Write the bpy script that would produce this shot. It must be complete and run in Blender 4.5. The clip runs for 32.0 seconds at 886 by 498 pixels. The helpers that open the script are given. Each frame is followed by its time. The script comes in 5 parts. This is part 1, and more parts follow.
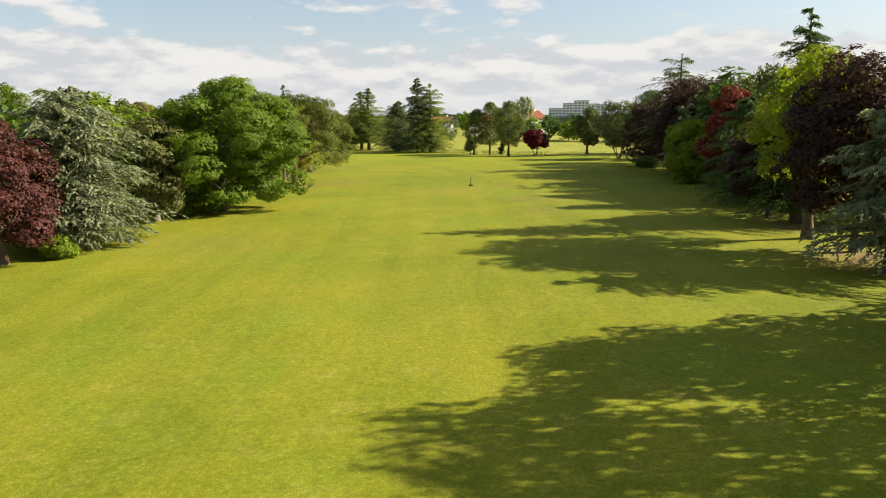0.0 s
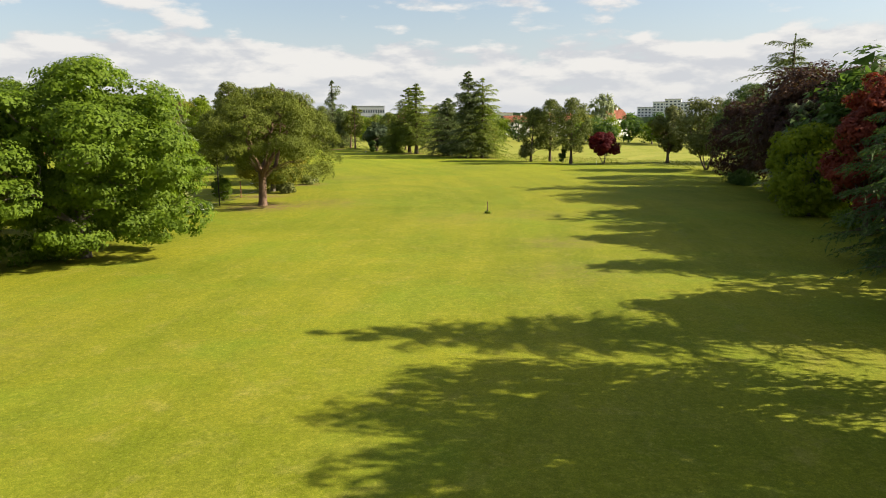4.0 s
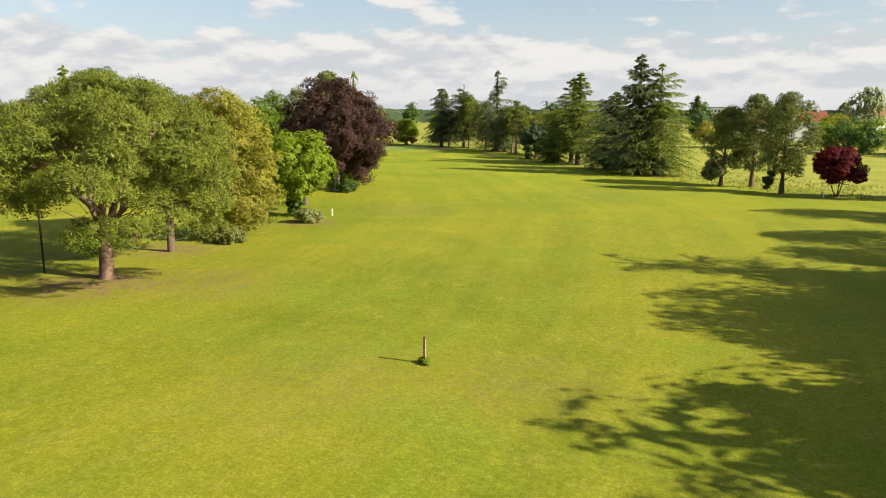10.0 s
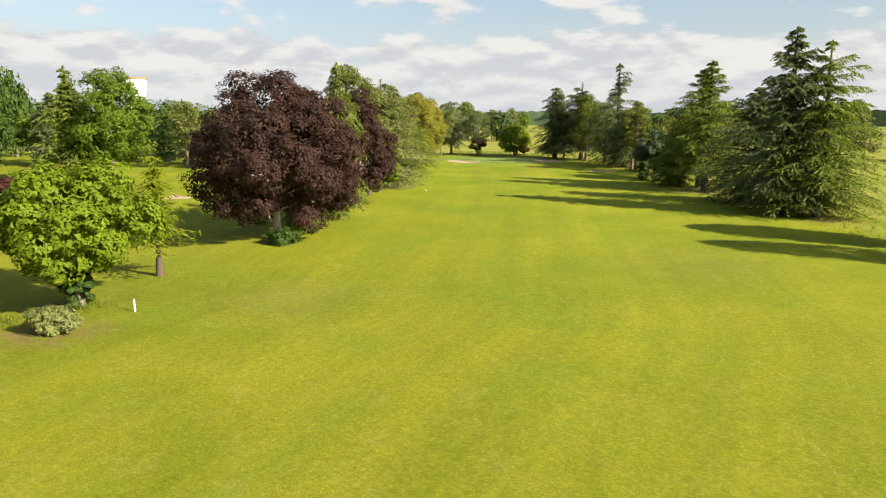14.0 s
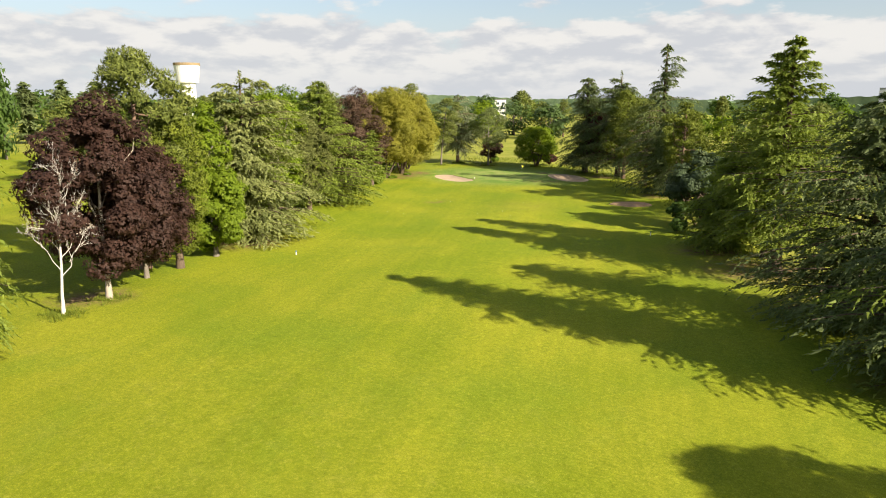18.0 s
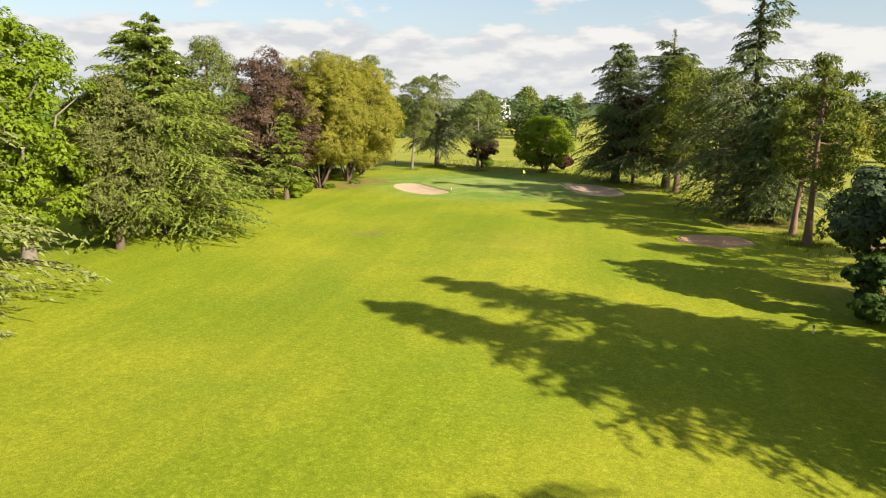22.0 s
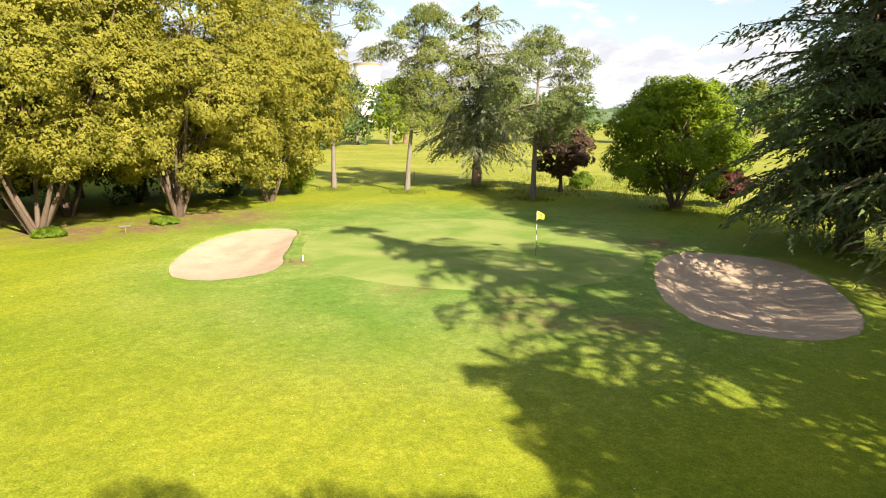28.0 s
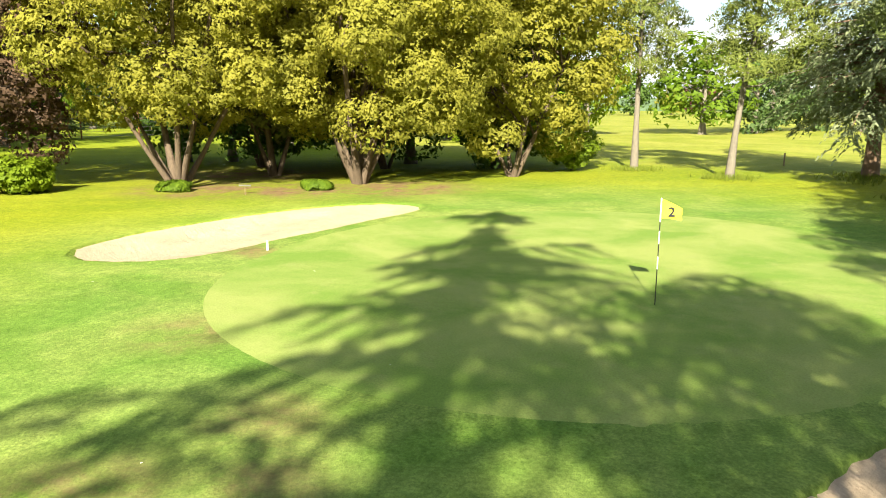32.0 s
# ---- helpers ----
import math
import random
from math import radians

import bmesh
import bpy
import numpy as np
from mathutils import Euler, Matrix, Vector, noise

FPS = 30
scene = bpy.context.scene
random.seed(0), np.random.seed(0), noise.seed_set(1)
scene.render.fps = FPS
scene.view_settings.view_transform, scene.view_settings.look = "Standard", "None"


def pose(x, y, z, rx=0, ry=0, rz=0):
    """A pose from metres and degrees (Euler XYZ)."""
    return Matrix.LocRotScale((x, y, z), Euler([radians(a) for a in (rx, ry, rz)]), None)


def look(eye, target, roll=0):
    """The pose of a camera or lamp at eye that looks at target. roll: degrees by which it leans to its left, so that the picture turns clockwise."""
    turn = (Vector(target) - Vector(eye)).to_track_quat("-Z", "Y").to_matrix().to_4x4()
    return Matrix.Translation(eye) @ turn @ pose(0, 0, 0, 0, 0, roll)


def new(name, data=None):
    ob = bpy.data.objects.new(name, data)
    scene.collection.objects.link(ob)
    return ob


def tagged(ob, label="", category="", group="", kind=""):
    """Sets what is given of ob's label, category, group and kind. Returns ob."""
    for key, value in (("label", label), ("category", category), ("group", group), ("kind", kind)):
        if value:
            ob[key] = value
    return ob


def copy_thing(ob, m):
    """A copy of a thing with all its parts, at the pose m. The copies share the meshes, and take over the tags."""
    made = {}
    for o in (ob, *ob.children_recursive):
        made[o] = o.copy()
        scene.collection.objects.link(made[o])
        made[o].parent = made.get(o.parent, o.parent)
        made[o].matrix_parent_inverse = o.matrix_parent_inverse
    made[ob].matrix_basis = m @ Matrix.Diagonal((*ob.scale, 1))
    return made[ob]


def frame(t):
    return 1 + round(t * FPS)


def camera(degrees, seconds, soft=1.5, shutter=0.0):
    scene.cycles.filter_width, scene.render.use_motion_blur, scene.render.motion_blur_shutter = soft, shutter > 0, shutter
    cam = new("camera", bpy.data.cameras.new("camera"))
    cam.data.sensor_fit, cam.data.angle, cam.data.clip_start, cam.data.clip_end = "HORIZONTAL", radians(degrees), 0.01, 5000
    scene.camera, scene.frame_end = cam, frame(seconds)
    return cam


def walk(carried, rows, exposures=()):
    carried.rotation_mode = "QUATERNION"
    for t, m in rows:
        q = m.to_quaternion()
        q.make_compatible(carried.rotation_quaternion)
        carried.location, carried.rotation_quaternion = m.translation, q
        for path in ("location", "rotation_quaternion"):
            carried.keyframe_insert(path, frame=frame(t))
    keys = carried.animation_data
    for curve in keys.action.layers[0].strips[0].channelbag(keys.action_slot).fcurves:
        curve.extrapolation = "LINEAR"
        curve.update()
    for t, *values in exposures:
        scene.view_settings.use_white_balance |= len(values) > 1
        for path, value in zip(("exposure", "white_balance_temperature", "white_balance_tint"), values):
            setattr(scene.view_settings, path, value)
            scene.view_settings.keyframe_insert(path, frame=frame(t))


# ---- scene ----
cam = camera(63.1, 32.0, 1.05)
# seconds, eye, target, roll
PATH = [
    (0, (1.606, -0.502, 10.434), (1.573, 1.465, 10.078), -0.6),
    (0.5, (2.51, 3.553, 10.328), (2.461, 5.52, 9.972), -0.8),
    (1, (3.374, 6.649, 10.577), (3.311, 8.615, 10.218), -0.8),
    (1.5, (4.478, 10.439, 10.57), (4.393, 12.405, 10.212), -1.0),
    (2, (5.475, 14.436, 10.426), (5.368, 16.401, 10.07), -0.7),
    (2.5, (6.66, 18.599, 10.451), (6.521, 20.562, 10.095), -0.5),
    (3, (7.797, 22.347, 10.505), (7.621, 24.307, 10.148), -0.4),
    (3.5, (9.026, 26.858, 10.552), (8.804, 28.814, 10.195), -0.4),
    (5.5, (13.188, 42.983, 11.339), (12.793, 44.908, 10.97), 0.2),
    (6, (14.223, 47.335, 11.392), (13.781, 49.25, 11.022), 0.3),
    (6.5, (15.329, 51.795, 11.289), (14.828, 53.696, 10.921), 0.3),
    (7, (16.023, 55.835, 11.414), (15.469, 57.721, 11.042), 0.3),
    (7.5, (16.917, 60.343, 11.432), (16.303, 62.21, 11.062), 0.4),
    (8, (17.587, 64.44, 11.403), (16.921, 66.289, 11.035), 0.3),
    (8.5, (18.385, 68.848, 11.551), (17.662, 70.676, 11.182), 0.3),
    (9, (18.722, 73.163, 11.705), (17.951, 74.97, 11.332), 0.4),
    (9.5, (19.322, 78.344, 11.79), (18.495, 80.126, 11.416), 0.4),
    (10, (19.63, 83.178, 11.869), (18.755, 84.938, 11.495), 0.3),
    (10.5, (19.992, 88.648, 11.987), (19.059, 90.377, 11.612), -0.0),
    (11, (20.15, 93.864, 12.157), (19.167, 95.564, 11.78), 0.0),
    (11.5, (19.866, 100.121, 12.094), (18.829, 101.789, 11.721), -0.1),
    (12, (19.611, 105.528, 12.251), (18.528, 107.166, 11.876), -0.1),
    (12.5, (18.95, 111.632, 12.188), (17.817, 113.238, 11.819), -0.2),
    (13, (18.182, 117.279, 12.214), (17.005, 118.854, 11.846), -0.2),
    (13.5, (17.171, 123.922, 12.345), (15.944, 125.457, 11.978), -0.2),
    (14, (15.842, 129.686, 12.582), (14.575, 131.189, 12.213), -0.1),
    (14.5, (14.656, 135.889, 12.61), (13.343, 137.353, 12.246), -0.0),
    (16.5, (7.943, 167.085, 15.284), (6.516, 168.427, 14.877), -0.8),
    (17, (5.786, 171.894, 15.29), (4.357, 173.232, 14.882), -0.2),
    (17.5, (2.367, 177.415, 15.151), (0.935, 178.75, 14.746), 0.2),
    (18, (-1.055, 181.762, 15.499), (-2.489, 183.095, 15.09), 0.1),
    (18.5, (-4.267, 185.422, 15.391), (-5.701, 186.755, 14.985), 0.1),
    (19, (-8.48, 189.951, 15.235), (-9.917, 191.283, 14.834), -0.1),
    (19.5, (-12.469, 194.566, 14.732), (-13.908, 195.897, 14.333), -0.0),
    (20, (-16.809, 199.584, 14.156), (-18.248, 200.913, 13.754), 0.2),
    (20.5, (-19.99, 203.683, 13.052), (-21.434, 205.008, 12.657), 0.2),
    (21, (-24.246, 209.076, 11.774), (-25.694, 210.397, 11.378), 0.4),
    (21.5, (-28.051, 213.774, 11.14), (-29.499, 215.095, 10.745), 0.5),
    (22, (-32.096, 218.736, 10.976), (-33.543, 220.058, 10.583), 0.5),
    (22.5, (-35.189, 223.047, 10.735), (-36.636, 224.371, 10.344), 0.6),
    (23, (-38.736, 228.549, 10.447), (-40.185, 229.873, 10.063), 0.6),
    (23.5, (-41.713, 233.406, 10.297), (-43.161, 234.732, 9.916), 0.7),
    (24, (-44.981, 239.013, 10.055), (-46.426, 240.341, 9.675), 0.6),
    (24.5, (-47.49, 243.635, 9.452), (-48.947, 244.954, 9.079), 0.6),
    (25, (-50.8, 249.133, 9.488), (-52.291, 250.409, 9.103), 0.7),
    (25.5, (-54.069, 253.971, 8.96), (-55.607, 255.191, 8.579), 0.8),
    (26, (-58.235, 258.969, 8.367), (-59.828, 260.118, 7.99), 0.4),
    (26.5, (-61.292, 263.072, 7.847), (-62.933, 264.153, 7.473), 0.5),
    (28.5, (-71.213, 279.637, 6.193), (-73.07, 280.284, 5.825), 0.4),
    (29, (-73.536, 283.115, 5.728), (-75.442, 283.596, 5.356), 0.5),
    (29.5, (-75.242, 285.375, 5.34), (-77.179, 285.711, 4.968), 0.5),
    (30, (-77.044, 287.395, 4.947), (-79.002, 287.561, 4.571), 0.6),
    (30.5, (-78.613, 288.9, 4.59), (-80.577, 288.901, 4.212), 0.6),
    (31, (-80.192, 290.233, 4.286), (-82.147, 290.054, 3.905), 0.5),
    (31.5, (-81.478, 291.226, 4.166), (-83.413, 290.898, 3.78), 0.4),
    (32, (-82.984, 292.271, 4.001), (-84.882, 291.777, 3.611), 0.3),
]
EXPOSURES = ((0, 1.49, 6560, 10), (16, 1.49, 6560, 10), (22, 1.57, 6560, 10), (26, 1.76, 6560, 11), (28.5, 1.96, 6550, 12), (30, 2.08, 6500, 8), (32, 2.22, 6450, 2))
walk(cam, [(t, look(eye, target, roll)) for t, eye, target, roll in PATH], EXPOSURES)
SKY_STRENGTH, SUN_STRENGTH = 0.057, 4.8

# ---- world, sun ----
SUN_AZ, SUN_EL = 8.0, 29.0          # degrees: from +x towards +y, above the horizon
world = bpy.data.worlds.new("sky")
scene.world = world
world.use_nodes = True
wn, wl = world.node_tree.nodes, world.node_tree.links
wn.clear()


def wnode(kind, **values):
    n = wn.new(kind)
    for key, value in values.items():
        n.inputs[key].default_value = value
    return n


def wmath(op, a, b=None, clamp=False):
    n = wn.new("ShaderNodeMath")
    n.operation, n.use_clamp = op, clamp
    for i, v in enumerate((a, b)):
        if v is None:
            continue
        if isinstance(v, (int, float)):
            n.inputs[i].default_value = v
        else:
            wl.new(v, n.inputs[i])
    return n.outputs[0]


def wrange(value, a, b, c, d):
    n = wn.new("ShaderNodeMapRange")
    n.interpolation_type = "SMOOTHSTEP"
    wl.new(value, n.inputs[0])
    for i, v in enumerate((a, b, c, d)):
        n.inputs[i + 1].default_value = v
    return n.outputs[0]


sky = wn.new("ShaderNodeTexSky")
sky.sky_type, sky.sun_disc = "NISHITA", False
sky.sun_elevation, sky.sun_rotation = radians(SUN_EL), radians(90 - SUN_AZ)
sky.air_density, sky.dust_density, sky.ozone_density = 1.0, 1.6, 1.2
direction = wn.new("ShaderNodeTexCoord").outputs["Generated"]
split = wn.new("ShaderNodeSeparateXYZ")
wl.new(direction, split.inputs[0])
up = wmath("MAXIMUM", split.outputs[2], 0.0)


def cloud_field(lift):
    at = wn.new("ShaderNodeCombineXYZ")
    wl.new(split.outputs[0], at.inputs[0])
    wl.new(split.outputs[1], at.inputs[1])
    wl.new(wmath("MULTIPLY", wmath("ADD", up, lift), 3.1), at.inputs[2])
    n = wnode("ShaderNodeTexNoise", Scale=10.0, Detail=8.0, Roughness=0.55, Distortion=0.1)
    wide = wnode("ShaderNodeTexNoise", Scale=3.0, Detail=3.0, Roughness=0.5)
    for k in (n, wide):
        wl.new(at.outputs[0], k.inputs["Vector"])
    return wmath("ADD", wmath("MULTIPLY", n.outputs[0], 0.6), wmath("MULTIPLY", wide.outputs[0], 0.4))


thick = cloud_field(0.0)
above = cloud_field(0.014)
cover = wmath("ADD", wmath("ADD", wrange(up, 0.075, 0.115, 0.13, -0.05), wrange(up, 0.125, 0.15, 0.0, 0.045)), wrange(up, 0.18, 0.45, 0.0, -0.05))
cloud = wrange(wmath("ADD", thick, cover), 0.49, 0.575, 0.0, 1.0)
tone = wn.new("ShaderNodeMix")
tone.data_type = "RGBA"
tone.inputs[6].default_value, tone.inputs[7].default_value = (4.0, 4.12, 4.35, 1), (5.5, 5.38, 5.2, 1)
wl.new(wrange(wmath("SUBTRACT", thick, above), -0.07, 0.07, 0.0, 1.0), tone.inputs[0])
haze = wn.new("ShaderNodeMix")
haze.data_type = "RGBA"
haze.inputs[7].default_value = (4.3, 4.6, 5.0, 1)
wl.new(wrange(up, 0.0, 0.15, 0.85, 0.25), haze.inputs[0])
wl.new(sky.outputs[0], haze.inputs[6])
veil = wn.new("ShaderNodeMix")
veil.data_type = "RGBA"
wl.new(wmath("MULTIPLY", cloud, wrange(up, 0.0, 0.07, 0.55, 0.95)), veil.inputs[0])
wl.new(haze.outputs[2], veil.inputs[6])
wl.new(tone.outputs[2], veil.inputs[7])
back = wnode("ShaderNodeBackground", Strength=SKY_STRENGTH)
wl.new(veil.outputs[2], back.inputs[0])
wl.new(back.outputs[0], wn.new("ShaderNodeOutputWorld").inputs[0])

sun = new("sun", bpy.data.lights.new("sun", "SUN"))
sun.data.energy, sun.data.angle, sun.data.color = SUN_STRENGTH, radians(0.53), (1.0, 0.905, 0.73)
S = Vector((math.cos(radians(SUN_EL)) * math.cos(radians(SUN_AZ)), math.cos(radians(SUN_EL)) * math.sin(radians(SUN_AZ)), math.sin(radians(SUN_EL))))
sun.matrix_world = look(S * 300, (0, 0, 0))


# ---- materials ----
class Nodes:
    """A small builder for node materials."""

    def __init__(self, name):
        self.mat = bpy.data.materials.new(name)
        self.mat.use_nodes = True
        self.n, self.l = self.mat.node_tree.nodes, self.mat.node_tree.links
        self.n.clear()
        self.out = self.n.new("ShaderNodeOutputMaterial")

    def put(self, socket, v):
        if hasattr(v, "is_output"):
            self.l.new(v, socket)
        elif v is not None:
            socket.default_value = v

    def where(self, local=False):
        if local:
            return self.n.new("ShaderNodeTexCoord").outputs["Object"]
        return self.n.new("ShaderNodeNewGeometry").outputs["Position"]

    def stretch(self, v, scale, turn=0.0):
        if turn:
            r = self.n.new("ShaderNodeMapping")
            r.inputs["Rotation"].default_value = (0, 0, radians(turn))
            self.l.new(v, r.inputs[0])
            v = r.outputs[0]
        m = self.n.new("ShaderNodeMapping")
        m.inputs["Scale"].default_value = scale
        self.l.new(v, m.inputs[0])
        return m.outputs[0]

    def noise(self, v, scale, detail=4.0, rough=0.55, twist=0.0):
        t = self.n.new("ShaderNodeTexNoise")
        t.inputs["Scale"].default_value, t.inputs["Detail"].default_value = scale, detail
        t.inputs["Roughness"].default_value, t.inputs["Distortion"].default_value = rough, twist
        self.l.new(v, t.inputs["Vector"])
        return t.outputs[0]

    def ramp(self, v, *stops):
        r = self.n.new("ShaderNodeValToRGB")
        e = r.color_ramp.elements
        while len(e) < len(stops):
            e.new(0.5)
        for k, (at, c) in enumerate(stops):
            e[k].position, e[k].color = at, (*c, 1) if not isinstance(c, float) else (c, c, c, 1)
        self.l.new(v, r.inputs[0])
        return r.outputs[0]

    def mix(self, f, a, b, how="MIX"):
        m = self.n.new("ShaderNodeMix")
        m.data_type, m.blend_type = "RGBA", how
        self.put(m.inputs[0], f)
        self.put(m.inputs[6], (*a, 1) if isinstance(a, tuple) else a)
        self.put(m.inputs[7], (*b, 1) if isinstance(b, tuple) else b)
        return m.outputs[2]

    def bump(self, v, strength, distance):
        b = self.n.new("ShaderNodeBump")
        b.inputs["Strength"].default_value, b.inputs["Distance"].default_value = strength, distance
        self.l.new(v, b.inputs["Height"])
        return b.outputs[0]

    def attribute(self, name):
        a = self.n.new("ShaderNodeAttribute")
        a.attribute_name = name
        return a.outputs["Fac"]

    def done(self, colour, rough=0.8, metal=0.0, bump=None, spec=0.3, glow=0.0, glow_tint=None):
        p = self.n.new("ShaderNodeBsdfPrincipled")
        self.put(p.inputs["Base Color"], (*colour, 1) if isinstance(colour, tuple) else colour)
        self.put(p.inputs["Roughness"], rough)
        p.inputs["Metallic"].default_value = metal
        p.inputs["Specular IOR Level"].default_value = spec
        if bump is not None:
            self.l.new(bump, p.inputs["Normal"])
        if glow:
            t = self.n.new("ShaderNodeBsdfTranslucent")
            self.put(t.inputs[0], glow_tint if glow_tint is not None else colour)
            m = self.n.new("ShaderNodeMixShader")
            m.inputs[0].default_value = glow
            self.l.new(p.outputs[0], m.inputs[1])
            self.l.new(t.outputs[0], m.inputs[2])
            self.l.new(m.outputs[0], self.out.inputs[0])
        else:
            self.l.new(p.outputs[0], self.out.inputs[0])
        return self.mat


def leaf_material(name, dark, mid, light, glow=0.46, rough=0.6, spec=0.14):
    """Foliage: each leaf takes its own tone, and the crown drifts in tone over a metre or two."""
    k = Nodes(name)
    geo = k.n.new("ShaderNodeNewGeometry")
    near = [tuple(0.45 * a + 0.55 * b for a, b in zip(end, mid)) for end in (dark, light)]
    own = k.ramp(geo.outputs["Random Per Island"], (0.0, near[0]), (0.5, mid), (1.0, near[1]))
    drift = k.mix(0.4, k.noise(k.where(True), 0.45, 3.0), k.noise(k.where(True), 1.7, 2.0))
    tone = k.ramp(drift, (0.3, (0.70, 0.74, 0.74)), (0.7, (1.25, 1.2, 1.12)))
    colour = k.mix(1.0, own, tone, "MULTIPLY")
    tint = k.mix(1.0, colour, (1.15, 1.2, 0.7), "MULTIPLY")
    return k.done(colour, rough, spec=spec, glow=glow, glow_tint=tint)


def bark_material(name, a, b, scale=1.0):
    k = Nodes(name)
    v = k.where(True)
    ridges = k.noise(k.stretch(v, (7 * scale, 7 * scale, 1.3 * scale)), 1.6, 7.0, 0.65, 0.6)
    blot = k.noise(v, 0.9 * scale, 4.0)
    colour = k.mix(blot, k.ramp(ridges, (0.3, a), (0.7, b)), b)
    return k.done(colour, 0.9, bump=k.bump(ridges, 0.8, 0.05), spec=0.15)


def plain_material(name, a, b, rough=0.6, metal=0.0, scale=2.0, spec=0.3):
    k = Nodes(name)
    v = k.where(True)
    n = k.mix(0.5, k.noise(v, scale, 5.0), k.noise(v, scale * 9, 3.0))
    return k.done(k.ramp(n, (0.35, a), (0.65, b)), rough, metal, k.bump(n, 0.2, 0.01), spec)


def grass_material():
    k = Nodes("mown_grass")
    v = k.where()
    big = k.noise(v, 0.045, 5.0, 0.55, 0.4)
    patch = k.noise(v, 0.22, 5.0, 0.6, 0.3)
    tuft = k.noise(v, 1.9, 5.0, 0.65)
    blade = k.noise(k.stretch(v, (1, 1, 0.4)), 22.0, 4.0, 0.7)
    lane = k.n.new("ShaderNodeCombineXYZ")
    k.l.new(k.attribute("across"), lane.inputs[0])
    k.l.new(k.attribute("along"), lane.inputs[1])
    lane = lane.outputs[0]
    swathe = k.noise(k.stretch(lane, (0.34, 0.012, 1)), 1.0, 3.0)
    streak = k.noise(k.stretch(lane, (1.5, 0.22, 1)), 1.0, 5.0, 0.65, 0.4)
    green = k.mix(k.ramp(big, (0.36, 0.0), (0.64, 1.0)), (0.119, 0.142, 0.007), (0.189, 0.187, 0.011))
    green = k.mix(k.ramp(patch, (0.40, 0.0), (0.72, 0.5)), green, (0.205, 0.196, 0.020))
    green = k.mix(k.ramp(swathe, (0.40, 0.0), (0.62, 0.16)), green, (0.118, 0.152, 0.010))
    green = k.mix(k.ramp(k.noise(v, 0.55, 6.0, 0.7, 0.5), (0.54, 0.0), (0.74, 0.42)), green, (0.26, 0.222, 0.055))
    rich = k.mix(k.ramp(k.noise(v, 0.07, 5.0, 0.55, 0.4), (0.36, 0.0), (0.64, 1.0)), (0.147, 0.190, 0.008), (0.219, 0.234, 0.014))
    green = k.mix(k.attribute("rich"), green, rich)
    green = k.mix(1.0, green, k.ramp(swathe, (0.38, (0.90, 0.935, 0.92)), (0.62, (1.085, 1.055, 1.08))), "MULTIPLY")
    green = k.mix(1.0, green, k.ramp(streak, (0.30, (0.93, 0.945, 0.92)), (0.70, (1.07, 1.05, 1.1))), "MULTIPLY")
    fresh = k.ramp(k.noise(v, 0.11, 5.0, 0.6, 0.7), (0.5, 0.0), (0.68, 0.55))
    green = k.mix(fresh, green, (0.122, 0.172, 0.011))
    clump = k.noise(v, 5.5, 6.0, 0.75, 0.3)
    green = k.mix(k.ramp(clump, (0.55, 0.0), (0.75, 0.4)), green, (0.30, 0.275, 0.055))
    lush = k.mix(k.ramp(k.noise(v, 0.3, 5.0, 0.6, 0.5), (0.38, 0.0), (0.66, 1.0)), (0.084, 0.170, 0.032), (0.205, 0.250, 0.074))
    green = k.mix(k.attribute("lush"), green, lush)
    green = k.mix(1.0, green, k.ramp(clump, (0.30, (0.72, 0.77, 0.70)), (0.62, (1.17, 1.14, 1.15))), "MULTIPLY")
    green = k.mix(1.0, green, k.ramp(tuft, (0.30, (0.86, 0.87, 0.85)), (0.70, (1.11, 1.1, 1.12))), "MULTIPLY")
    green = k.mix(1.0, green, k.ramp(blade, (0.28, (0.60, 0.63, 0.58)), (0.72, (1.34, 1.32, 1.38))), "MULTIPLY")
    wild = k.mix(k.ramp(k.noise(v, 0.12, 6.0, 0.65, 0.6), (0.35, 0.0), (0.65, 1.0)), (0.165, 0.190, 0.020), (0.255, 0.245, 0.048))
    wild = k.mix(1.0, wild, k.ramp(k.noise(v, 1.1, 6.0, 0.7), (0.28, (0.72, 0.74, 0.7)), (0.72, (1.22, 1.2, 1.22))), "MULTIPLY")
    earth = k.ramp(k.noise(v, 3.0, 6.0, 0.7), (0.3, (0.10, 0.062, 0.030)), (0.7, (0.235, 0.155, 0.080)))
    colour = k.mix(k.attribute("wild"), green, wild)
    bare = k.mix(1.0, k.attribute("bare"), k.ramp(k.noise(v, 0.8, 5.0, 0.7, 0.4), (0.38, 0.15), (0.60, 1.5)), "MULTIPLY")
    colour = k.mix(bare, colour, earth)
    lift = k.mix(0.5, tuft, blade)
    return k.done(colour, 0.9, bump=k.bump(lift, 0.6, 0.06), spec=0.085)


def green_material():
    k = Nodes("putting_turf")
    v = k.where()
    c = k.mix(k.ramp(k.noise(v, 0.35, 5.0, 0.6, 0.4), (0.38, 0.0), (0.62, 1.0)), (0.132, 0.198, 0.036), (0.222, 0.252, 0.072))
    c = k.mix(k.ramp(k.noise(v, 1.4, 5.0, 0.6), (0.55, 0.0), (0.75, 0.5)), c, (0.23, 0.24, 0.085))
    c = k.mix(1.0, c, k.ramp(k.noise(v, 28.0, 3.0, 0.7), (0.25, (0.8, 0.8, 0.8)), (0.75, (1.18, 1.18, 1.18))), "MULTIPLY")
    return k.done(c, 0.8, bump=k.bump(k.noise(v, 40.0, 2.0), 0.3, 0.02), spec=0.06)


